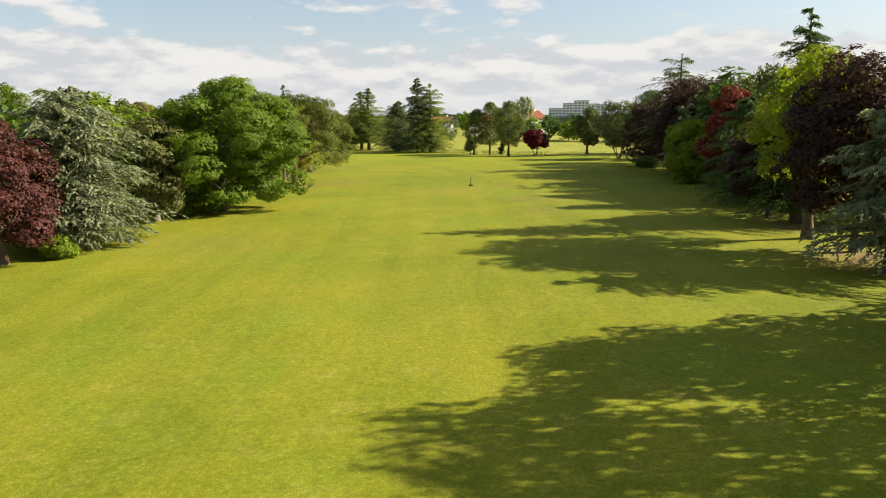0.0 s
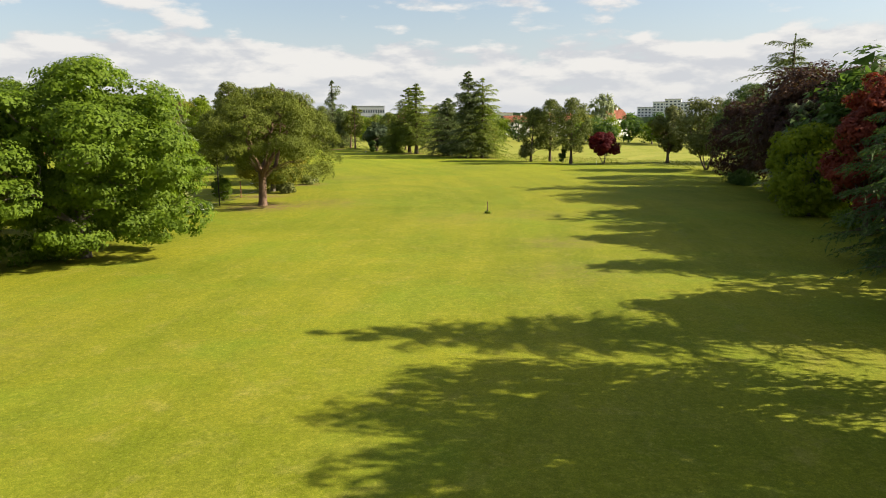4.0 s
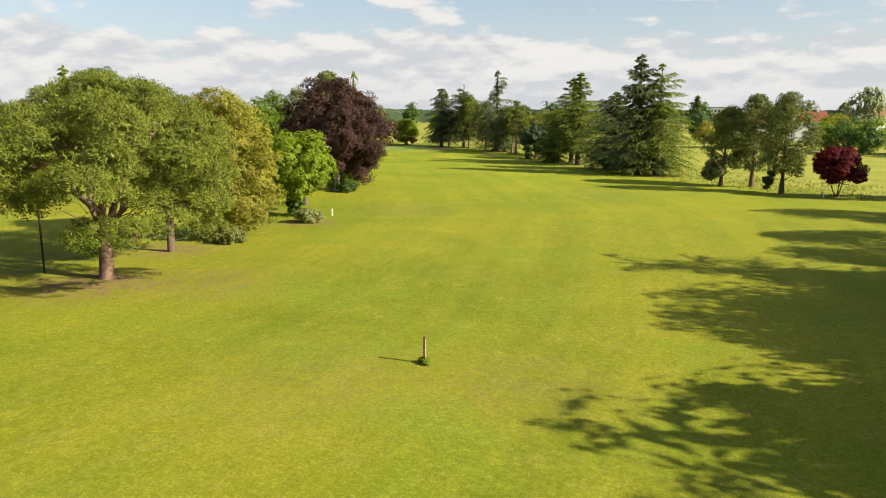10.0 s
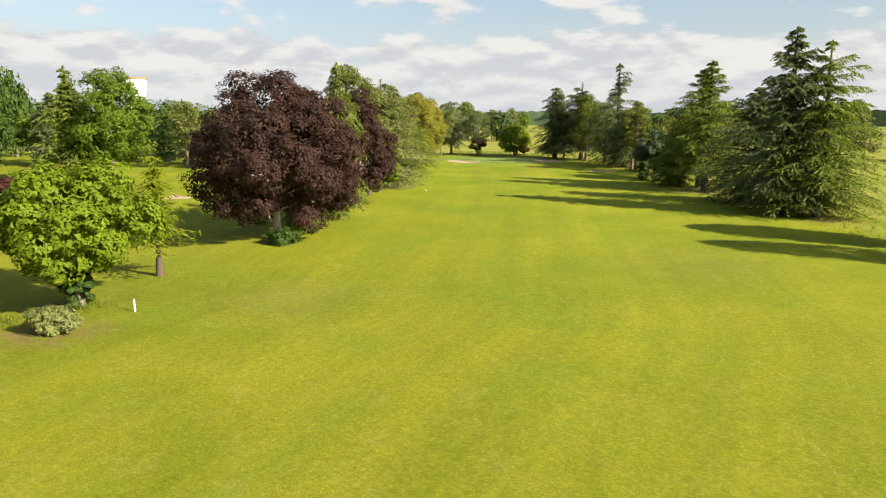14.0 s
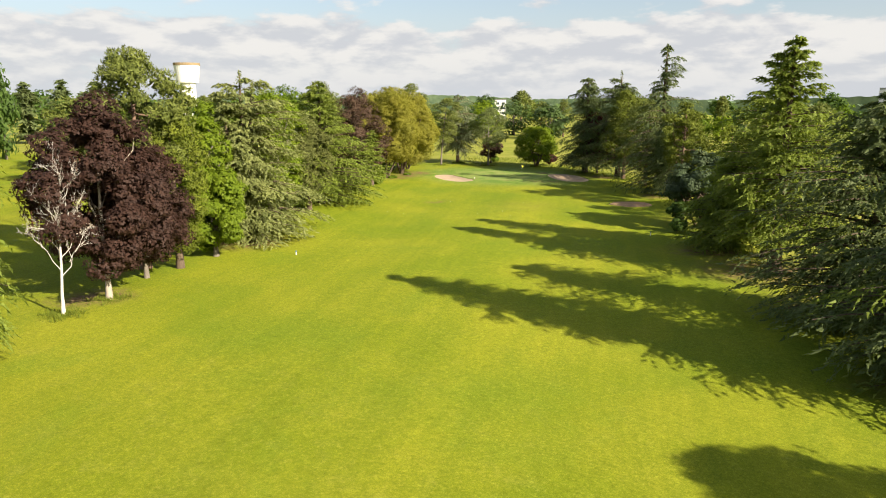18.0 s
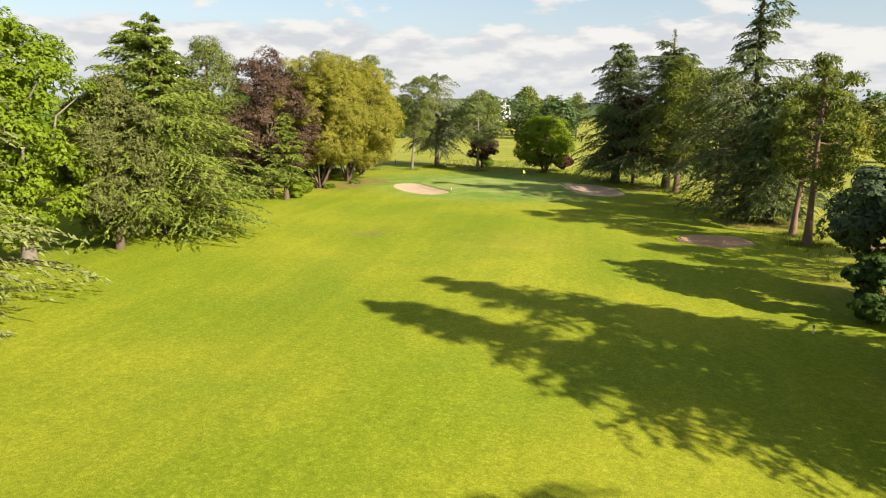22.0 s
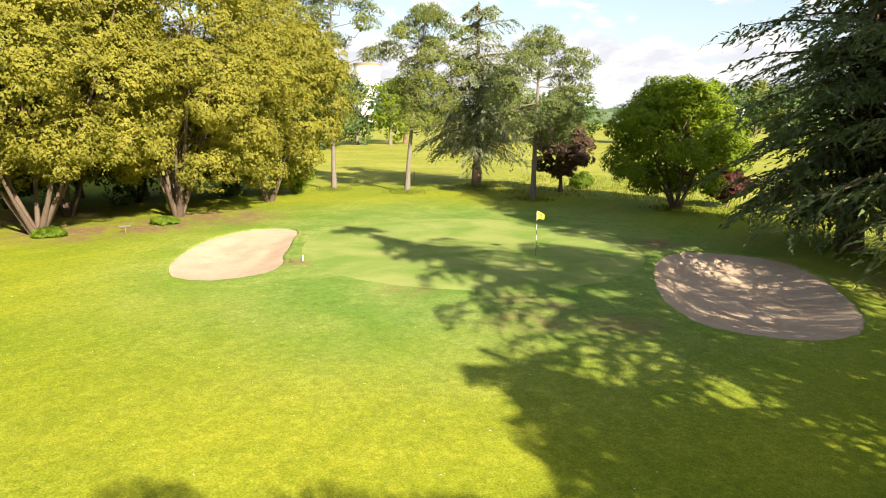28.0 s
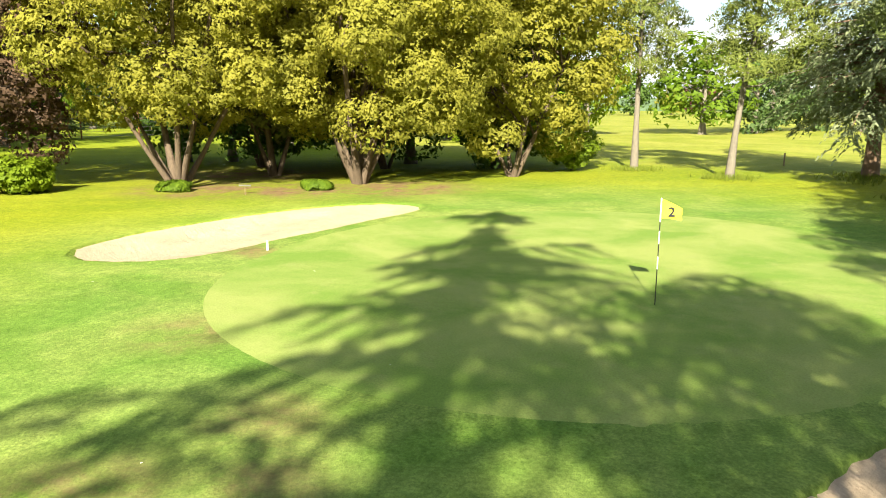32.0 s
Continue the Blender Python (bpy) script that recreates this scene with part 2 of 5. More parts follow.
def sand_material(name, a, b):
    k = Nodes(name)
    v = k.where()
    c = k.mix(k.ramp(k.noise(v, 0.5, 6.0, 0.65, 0.5), (0.32, 0.0), (0.68, 1.0)), a, b)
    c = k.mix(k.ramp(k.noise(v, 2.2, 6.0, 0.7), (0.56, 0.0), (0.72, 0.5)), c, tuple(0.68 * q for q in a))
    rake = k.noise(k.stretch(v, (9, 1.2, 1), 40), 1.0, 3.0, 0.5, 0.8)
    fine = k.noise(v, 14.0, 6.0, 0.7)
    c = k.mix(1.0, c, k.ramp(fine, (0.3, (0.82, 0.82, 0.82)), (0.7, (1.14, 1.13, 1.12))), "MULTIPLY")
    return k.done(c, 0.95, bump=k.bump(k.mix(0.5, rake, fine), 0.9, 0.07), spec=0.1)


GRASS, TURF = grass_material(), green_material()
SAND = sand_material("bunker_sand", (0.35, 0.255, 0.172), (0.43, 0.330, 0.235))
SAND_DARK = sand_material("damp_sand", (0.36, 0.215, 0.115), (0.46, 0.30, 0.175))
LEAF = {
    "hornbeam": leaf_material("hornbeam_leaf", (0.060, 0.106, 0.009), (0.108, 0.168, 0.013), (0.165, 0.222, 0.022), 0.45),
    "lime": leaf_material("lime_leaf", (0.095, 0.150, 0.009), (0.160, 0.220, 0.012), (0.230, 0.290, 0.024)),
    "bright": leaf_material("bright_leaf", (0.085, 0.132, 0.008), (0.145, 0.202, 0.014), (0.210, 0.270, 0.024), 0.46),
    "acid": leaf_material("acacia_leaf", (0.130, 0.178, 0.010), (0.215, 0.262, 0.014), (0.290, 0.320, 0.026), 0.5),
    "golden": leaf_material("golden_leaf", (0.186, 0.180, 0.026), (0.260, 0.247, 0.039), (0.316, 0.294, 0.056), 0.55),
    "olive": leaf_material("olive_leaf", (0.060, 0.072, 0.018), (0.105, 0.116, 0.030), (0.160, 0.165, 0.052), 0.2),
    "dark": leaf_material("dark_leaf", (0.037, 0.070, 0.016), (0.072, 0.123, 0.025), (0.115, 0.172, 0.039), 0.46),
    "copper": leaf_material("copper_leaf", (0.030, 0.016, 0.013), (0.055, 0.029, 0.023), (0.092, 0.051, 0.039), 0.40),
    "plum": leaf_material("plum_leaf", (0.040, 0.014, 0.014), (0.075, 0.025, 0.022), (0.120, 0.048, 0.036), 0.28),
    "brown": leaf_material("brown_leaf", (0.046, 0.028, 0.020), (0.082, 0.050, 0.034), (0.130, 0.082, 0.054), 0.25),
    "juniper": leaf_material("juniper_needle", (0.037, 0.056, 0.027), (0.064, 0.090, 0.044), (0.104, 0.136, 0.068), 0.25),
    "maple": leaf_material("maple_leaf", (0.060, 0.006, 0.009), (0.110, 0.011, 0.014), (0.175, 0.024, 0.020), 0.4),
    "scarlet": leaf_material("scarlet_leaf", (0.110, 0.020, 0.012), (0.190, 0.036, 0.020), (0.260, 0.062, 0.034), 0.35),
    "cedar": leaf_material("cedar_needle", (0.066, 0.090, 0.033), (0.116, 0.146, 0.056), (0.178, 0.208, 0.090), 0.38, 0.6),
    "deodar": leaf_material("deodar_needle", (0.096, 0.130, 0.020), (0.168, 0.212, 0.034), (0.240, 0.280, 0.060), 0.4, 0.6),
    "silver": leaf_material("silver_needle", (0.125, 0.145, 0.046), (0.210, 0.232, 0.080), (0.290, 0.308, 0.125), 0.38, 0.6),
    "blue": leaf_material("blue_needle", (0.110, 0.130, 0.072), (0.182, 0.206, 0.118), (0.265, 0.290, 0.176), 0.34, 0.6),
    "spruce": leaf_material("spruce_needle", (0.039, 0.067, 0.021), (0.072, 0.113, 0.032), (0.115, 0.163, 0.050), 0.38, 0.6),
    "pine": leaf_material("pine_needle", (0.065, 0.082, 0.018), (0.120, 0.142, 0.030), (0.180, 0.200, 0.052), 0.22, 0.6),
    "umbrella": leaf_material("umbrella_pine_needle", (0.052, 0.068, 0.008), (0.100, 0.122, 0.012), (0.176, 0.200, 0.026), 0.1, 0.6),
    "scots": leaf_material("pale_pine_needle", (0.072, 0.095, 0.028), (0.125, 0.152, 0.048), (0.190, 0.212, 0.082), 0.25, 0.6),
    "far": leaf_material("far_leaf", (0.035, 0.062, 0.018), (0.062, 0.100, 0.028), (0.098, 0.140, 0.044), 0.25),
    "pale": leaf_material("pale_leaf", (0.14, 0.17, 0.08), (0.21, 0.24, 0.13), (0.28, 0.30, 0.18), 0.3),
}
BARK = {
    "grey": bark_material("grey_bark", (0.060, 0.050, 0.040), (0.175, 0.150, 0.120)),
    "brown": bark_material("brown_bark", (0.042, 0.030, 0.021), (0.118, 0.086, 0.060)),
    "pine": bark_material("pine_bark", (0.060, 0.040, 0.028), (0.185, 0.120, 0.082)),
    "pale": bark_material("pale_bark", (0.18, 0.15, 0.12), (0.36, 0.31, 0.25)),
    "birch": bark_material("birch_bark", (0.22, 0.19, 0.165), (0.52, 0.48, 0.43), 0.7),
}
RUST = plain_material("rusty_iron", (0.105, 0.042, 0.022), (0.24, 0.10, 0.052), 0.85, 0.2, 3.0)
IRON = plain_material("dark_iron", (0.020, 0.018, 0.017), (0.052, 0.042, 0.036), 0.7, 0.4, 3.0)
WIRE = plain_material("galvanised_wire", (0.16, 0.16, 0.155), (0.27, 0.26, 0.25), 0.5, 0.7, 4.0)
WHITE = plain_material("white_paint", (0.70, 0.70, 0.68), (0.82, 0.82, 0.80), 0.5, 0.0, 1.5)
BLACK = plain_material("black_paint", (0.012, 0.012, 0.012), (0.028, 0.028, 0.028), 0.4, 0.0, 4.0)
YELLOW = plain_material("yellow_cloth", (0.62, 0.56, 0.02), (0.74, 0.68, 0.05), 0.8, 0.0, 6.0)
BLUE = plain_material("blue_paint", (0.03, 0.10, 0.35), (0.05, 0.15, 0.45), 0.5)
TIMBER = plain_material("weathered_timber", (0.14, 0.10, 0.055), (0.30, 0.22, 0.13), 0.85, 0.0, 5.0)
RENDER = plain_material("white_render", (0.62, 0.61, 0.58), (0.76, 0.75, 0.72), 0.85, 0.0, 0.15)
GREYWALL = plain_material("grey_concrete", (0.36, 0.36, 0.35), (0.50, 0.49, 0.47), 0.9, 0.0, 0.12)
TILE = plain_material("red_roof_tile", (0.26, 0.085, 0.050), (0.42, 0.16, 0.095), 0.85, 0.0, 1.2)
SLATE = plain_material("flat_roof", (0.09, 0.09, 0.09), (0.17, 0.165, 0.16), 0.8, 0.0, 0.3)
PANE = plain_material("window_glass", (0.03, 0.04, 0.05), (0.06, 0.075, 0.09), 0.12, 0.0, 0.2, 0.6)
FLOWER = plain_material("white_petal", (0.62, 0.60, 0.52), (0.80, 0.79, 0.74), 0.7, 0.0, 5.0)


# ---- mesh helpers ----
def quads(name, v, f, mat, smooth=False):
    """A mesh of vertices (n, 3) and faces of one kind (m, 3 or 4)."""
    v, f = np.asarray(v, np.float32), np.asarray(f, np.int32)
    me = bpy.data.meshes.new(name)
    me.vertices.add(len(v))
    me.vertices.foreach_set("co", v.ravel())
    me.loops.add(f.size)
    me.loops.foreach_set("vertex_index", f.ravel())
    me.polygons.add(len(f))
    me.polygons.foreach_set("loop_start", np.arange(0, f.size, f.shape[1], dtype=np.int32))
    me.polygons.foreach_set("use_smooth", np.full(len(f), smooth))
    me.materials.append(mat)
    me.update(calc_edges=True)
    return me


def child(name, mesh, parent, label=""):
    ob = new(name, mesh)
    ob.parent = parent
    return tagged(ob, label)


def part(name, bm, mat, parent, label="", smooth=False):
    me = bpy.data.meshes.new(name)
    bm.to_mesh(me)
    bm.free()
    me.materials.append(mat)
    for p in me.polygons:
        p.use_smooth = smooth
    return child(name, me, parent, label)


def thing(name, x, y, label, category, group="", z=None, turn=0.0, kind=""):
    ob = new(name)
    ob.empty_display_size = 0.3
    ob.matrix_world = pose(x, y, level(x, y) if z is None else z, 0, 0, turn)
    return tagged(ob, label, category, group, kind)


def unit(a):
    return a / np.maximum(np.linalg.norm(a, axis=-1, keepdims=True), 1e-9)


def tubes(runs, sides=7):
    """Tapered tubes round runs of (points, radii): vertices and quads."""
    vs, fs, base = [], [], 0
    turn = np.arange(sides) * 2 * math.pi / sides
    for pts, radii in runs:
        pts, radii = np.asarray(pts, float), np.asarray(radii, float)
        way = unit(np.gradient(pts, axis=0))
        ref = np.where(np.abs(way[:, 2:3]) > 0.9, [[1.0, 0, 0]], [[0, 0, 1.0]])
        a = unit(np.cross(way, ref))
        b = np.cross(way, a)
        ring = pts[:, None] + radii[:, None, None] * (np.cos(turn)[None, :, None] * a[:, None] + np.sin(turn)[None, :, None] * b[:, None])
        n = len(pts)
        vs.append(ring.reshape(-1, 3))
        i, j = np.meshgrid(np.arange(n - 1), np.arange(sides), indexing="ij")
        j2 = (j + 1) % sides
        fs.append(np.stack([base + i * sides + j, base + i * sides + j2, base + (i + 1) * sides + j2, base + (i + 1) * sides + j], -1).reshape(-1, 4))
        base += n * sides
    return np.concatenate(vs), np.concatenate(fs)


def blades(c, a, n, length, width):
    """Leaves: a three-cornered blade at each place c, along a, facing n."""
    a = unit(a)
    b = unit(np.cross(n, a))
    length, width = np.broadcast_to(length, len(c))[:, None], np.broadcast_to(width, len(c))[:, None]
    v = np.stack([c - a * length * 0.4 - b * width / 2, c - a * length * 0.4 + b * width / 2, c + a * length * 0.6], 1)
    return v.reshape(-1, 3), np.arange(len(c) * 3).reshape(-1, 3)


def box(x0, y0, z0, x1, y1, z1, bm=None, bevel=0.0):
    bm = bm or bmesh.new()
    m = Matrix.LocRotScale(((x0 + x1) / 2, (y0 + y1) / 2, (z0 + z1) / 2), None, (abs(x1 - x0), abs(y1 - y0), abs(z1 - z0)))
    made = bmesh.ops.create_cube(bm, size=1.0, matrix=m)
    if bevel:
        edges = list({e for v in made["verts"] for e in v.link_edges})
        bmesh.ops.bevel(bm, geom=edges, offset=bevel, segments=1, affect="EDGES")
    return bm


def rod(x, y, z0, z1, r, bm=None, sides=8, r2=None):
    bm = bm or bmesh.new()
    bmesh.ops.create_cone(bm, cap_ends=True, segments=sides, radius1=r, radius2=r if r2 is None else r2, depth=z1 - z0, matrix=Matrix.Translation((x, y, (z0 + z1) / 2)))
    return bm


# ---- the ground ----
def smooth01(v):
    v = np.clip(v, 0, 1)
    return v * v * (3 - 2 * v)


def bell(turn, at, wide):
    d = (turn - at + 180) % 360 - 180
    return np.exp(-((d / wide) ** 2))


def rim_left(turn):
    a = np.radians(turn - 160)
    oval = 1 / np.sqrt((np.cos(a) / 6.9) ** 2 + (np.sin(a) / 2.55) ** 2)
    return oval + 1.3 * bell(turn, 145, 15) + 1.0 * bell(turn, 8, 20) - 0.7 * bell(turn, 342, 14)


def rim_right(turn):
    a = np.radians(turn - 142)
    return (np.abs(np.cos(a) / 7.2) ** 2.5 + np.abs(np.sin(a) / 3.55) ** 2.5) ** (-1 / 2.5)


def rim_near(turn):
    return 3.1 + 0.35 * bell(turn, 80, 50) - 0.25 * bell(turn, 290, 40) + 0.12 * np.sin(np.radians(5 * turn))


def rim_green(turn):
    return 9.45 + 0.9 * np.cos(np.radians(2 * (turn - 167))) + 0.3 * np.cos(np.radians(turn - 215))


BUNKERS = (((-104.5, 280.3), rim_left, 0.22), ((-89.4, 297.8), rim_right, 0.6), ((-60.6, 275.4), rim_near, 0.30))
GREEN = (-101.0, 291.4)


def share(x, y, centre, rim):
    """How far out a place lies between a centre (0) and its rim (1)."""
    dx, dy = x - centre[0], y - centre[1]
    return np.hypot(dx, dy) / rim(np.degrees(np.arctan2(dy, dx)))


def swell(x, y):
    """The lie of the land, without the bunkers."""
    z = 0.10 * np.sin(x * 0.071 + 1.0) * np.sin(y * 0.053) + 0.06 * np.sin(x * 0.19 + y * 0.13)
    mound = share(x, y, GREEN, rim_green)
    z = z + 0.12 * (1 - smooth01((mound - 0.85) / 0.75))
    for (centre, rim, deep), lip in zip(BUNKERS, (0.03, 0.05, 0.03)):
        s = share(x, y, centre, rim)
        z = z + lip * (1 - smooth01(np.abs(s - 1.06) / 0.5))
    return z


def level_all(x, y):
    z = swell(x, y)
    for centre, rim, deep in BUNKERS:
        s = share(x, y, centre, rim)
        z = z - (deep + 0.30) * (1 - smooth01((s - 0.86) / 0.13))
    return z


def level(x, y):
    return float(level_all(np.float64(x), np.float64(y)))


def lines(lo, hi, fine_lo, fine_hi, far):
    inner = np.concatenate([np.arange(lo, fine_lo, 2.5), np.arange(fine_lo, fine_hi, 0.36), np.arange(fine_hi, hi + 1, 2.5)])
    step = 3.0 * 1.32 ** np.arange(40)
    out = np.cumsum(step)
    out = out[out < far]
    return np.concatenate([(lo - out)[::-1], inner, inner[-1] + out])


# the line of the trees on the sunny side, beyond which the grass is left to grow
EDGE = ((48, -200), (40, 0), (40, 60), (46, 110), (50, 160), (44, 190), (26, 207), (6, 216), (-12, 236), (-34, 258), (-66, 296), (-88, 312), (-112, 318), (-130, 306), (-150, 270), (-220, 240))


def beyond_edge(x, y):
    """Metres past EDGE, negative on the fairway's side."""
    best, side = np.full(x.shape, 1e9), np.full(x.shape, -1.0)
    for (ax, ay), (bx, by) in zip(EDGE, EDGE[1:]):
        dx, dy = bx - ax, by - ay
        k = np.clip(((x - ax) * dx + (y - ay) * dy) / (dx * dx + dy * dy), 0, 1)
        d = np.hypot(x - ax - k * dx, y - ay - k * dy)
        s = np.where(dx * (y - ay) - dy * (x - ax) > 0, -1.0, 1.0)
        near = d < best
        best, side = np.where(near, d, best), np.where(near, s, side)
    return best * side


LANE = ((6, -120), (2, 60), (0, 120), (-12, 165), (-45, 215), (-80, 262), (-105, 296), (-160, 360))


def lane(x, y):
    """Metres across and along the way the fairway is mown."""
    best, across, along, past = np.full(x.shape, 1e9), np.zeros(x.shape), np.zeros(x.shape), 0.0
    for (ax, ay), (bx, by) in zip(LANE, LANE[1:]):
        dx, dy = bx - ax, by - ay
        long = math.hypot(dx, dy)
        k = np.clip(((x - ax) * dx + (y - ay) * dy) / long**2, 0, 1)
        d = np.hypot(x - ax - k * dx, y - ay - k * dy)
        near = d < best
        best = np.where(near, d, best)
        across = np.where(near, d * np.sign((x - ax) * dy - (y - ay) * dx), across)
        along = np.where(near, past + k * long, along)
        past += long
    return across, along


BARE = []          # bare earth: x, y, reach, share


def mark_turf(me, x, y):
    """Where the grass is left long, worn, lush or rich, for the turf's colour."""
    wild = smooth01((beyond_edge(x, y) + 5) / 10)
    bare = np.zeros(x.shape)
    for bx, by, reach, much in BARE:
        bare = np.maximum(bare, much * np.exp(-(((x - bx) ** 2 + (y - by) ** 2) / reach**2) ** 1.5))
    lush = 0.75 * (1 - smooth01((share(x, y, GREEN, rim_green) - 1.1) / 1.3))
    rich = 0.85 * smooth01((y - 130) / 110)
    across, along = lane(x, y)
    for name, value in (("wild", wild), ("bare", bare), ("lush", lush), ("rich", rich), ("across", across), ("along", along)):
        me.attributes.new(name, "FLOAT", "POINT").data.foreach_set("value", value.astype(np.float32).ravel())


def grass_lip(centre, rim):
    """The turf's rolled edge round a bunker."""
    turn = np.arange(0, 360, 2.0)
    r = rim(turn) * (1 + 0.006 * np.sin(np.radians(turn * 17)) + 0.005 * np.sin(np.radians(turn * 41 + 60)))
    rows = [(-0.13, -0.15), (-0.05, -0.02), (0.03, 0.004), (0.25, 0.004), (0.7, -0.05)]
    x = np.stack([centre[0] + (r + d) * np.cos(np.radians(turn)) for d, _ in rows])
    y = np.stack([centre[1] + (r + d) * np.sin(np.radians(turn)) for d, _ in rows])
    z = swell(x, y) + np.array([h for _, h in rows])[:, None]
    n = len(turn)
    i, j = np.meshgrid(np.arange(len(rows) - 1), np.arange(n), indexing="ij")
    f = np.stack([i * n + j, (i + 1) * n + j, (i + 1) * n + (j + 1) % n, i * n + (j + 1) % n], -1).reshape(-1, 4)
    me = quads("grass_lip", np.stack([x, y, z], -1).reshape(-1, 3), f, GRASS, True)
    mark_turf(me, x, y)
    return tagged(new("grass_lip", me), "rolled grass edge round a sand bunker", "grass edge", kind="structure")


def build_ground():
    xs, ys = lines(-150, 60, -116, -54, 3400), lines(-30, 330, 268, 308, 3400)
    x, y = np.meshgrid(xs, ys)
    z = level_all(x, y)
    near = np.exp(-((np.maximum(np.hypot(x + 40, y - 150) - 330, 0) / 200) ** 2))
    z = z * near
    nx, ny = len(xs), len(ys)
    i, j = np.meshgrid(np.arange(nx - 1), np.arange(ny - 1))
    a = j * nx + i
    f = np.stack([a, a + 1, a + nx + 1, a + nx], -1).reshape(-1, 4)
    me = quads("ground", np.stack([x, y, z], -1).reshape(-1, 3), f, GRASS, True)
    mark_turf(me, x, y)
    return tagged(new("ground", me), "sunlit mown golf fairway grass with dry yellow patches", "ground", kind="structure")


def disc(name, centre, rim, mat, height, rings, label, category, kind="structure"):
    """A sheet inside a rim; height gives z from x, y and the share of the way out."""
    turn = np.arange(0, 360, 3.0)
    k = np.concatenate([[0.0002], np.linspace(0.08, 1.0, rings)])
    kk, tt = np.meshgrid(k, turn, indexing="ij")
    r = rim(tt) * kk
    x, y = centre[0] + r * np.cos(np.radians(tt)), centre[1] + r * np.sin(np.radians(tt))
    z = height(x, y, kk)
    n = len(turn)
    i, j = np.meshgrid(np.arange(len(k) - 1), np.arange(n), indexing="ij")
    f = np.stack([i * n + j, (i + 1) * n + j, (i + 1) * n + (j + 1) % n, i * n + (j + 1) % n], -1).reshape(-1, 4)
    return tagged(new(name, quads(name, np.stack([x, y, z], -1).reshape(-1, 3), f, mat, True)), label, category, kind=kind)


def bowl(deep, centre):
    floor = float(swell(np.float64(centre[0]), np.float64(centre[1])))

    def height(x, y, k):
        ripple = 0.03 * np.sin(x * 2.1 + 1.3 * np.sin(y * 1.7)) * np.sin(y * 2.6)
        rim = swell(x, y) - 0.05
        w = smooth01((k - 0.45) / 0.55)
        return rim * w + (floor - deep + ripple) * (1 - w)

    return height


# ---- trees ----
def sphere(rng, n):
    return unit(rng.normal(size=(n, 3)))


def trunk_run(rng, top, r, lean=(0.0, 0.0), wander=0.12, steps=7, curve=1.4):
    k = np.linspace(0, 1, steps)
    pts = np.stack([lean[0] * k**curve + wander * np.cumsum(rng.normal(size=steps)) * k, lean[1] * k**curve + wander * np.cumsum(rng.normal(size=steps)) * k, top * k - 0.15 * (k == 0)], -1)
    radii = r * (1 - 0.72 * k)
    radii[0] *= 1.45
    return pts, radii


def limb_run(rng, a, b, r, sag=0.0, steps=5, wander=0.08):
    k = np.linspace(0, 1, steps)[:, None]
    a, b = np.asarray(a, float), np.asarray(b, float)
    pts = a + (b - a) * k + np.array([0, 0, 1.0]) * sag * np.sin(math.pi * k)
    pts[1:-1] += rng.normal(size=(steps - 2, 3)) * wander * np.linalg.norm(b - a)
    return pts, r * (1 - 0.8 * k[:, 0])


def assemble(name, x, y, label, category, group, trunks, limbs, crown, bark, leaf, seed, bark_label=""):
    ob = thing(name, x, y, label, category, group)
    for run in trunks:
        child("trunk", quads("trunk", *tubes([run], 9), bark, True), ob, bark_label)
    if len(limbs) > 30:
        tagged(child("bough_structure", quads("bough_structure", *tubes(limbs, 5), bark, True), ob), kind="stuff")
    else:
        for run in limbs:
            child("limb", quads("limb", *tubes([run], 6), bark, True), ob)
    if crown is not None:
        child("crown", quads("crown", *crown, leaf), ob)
    return ob


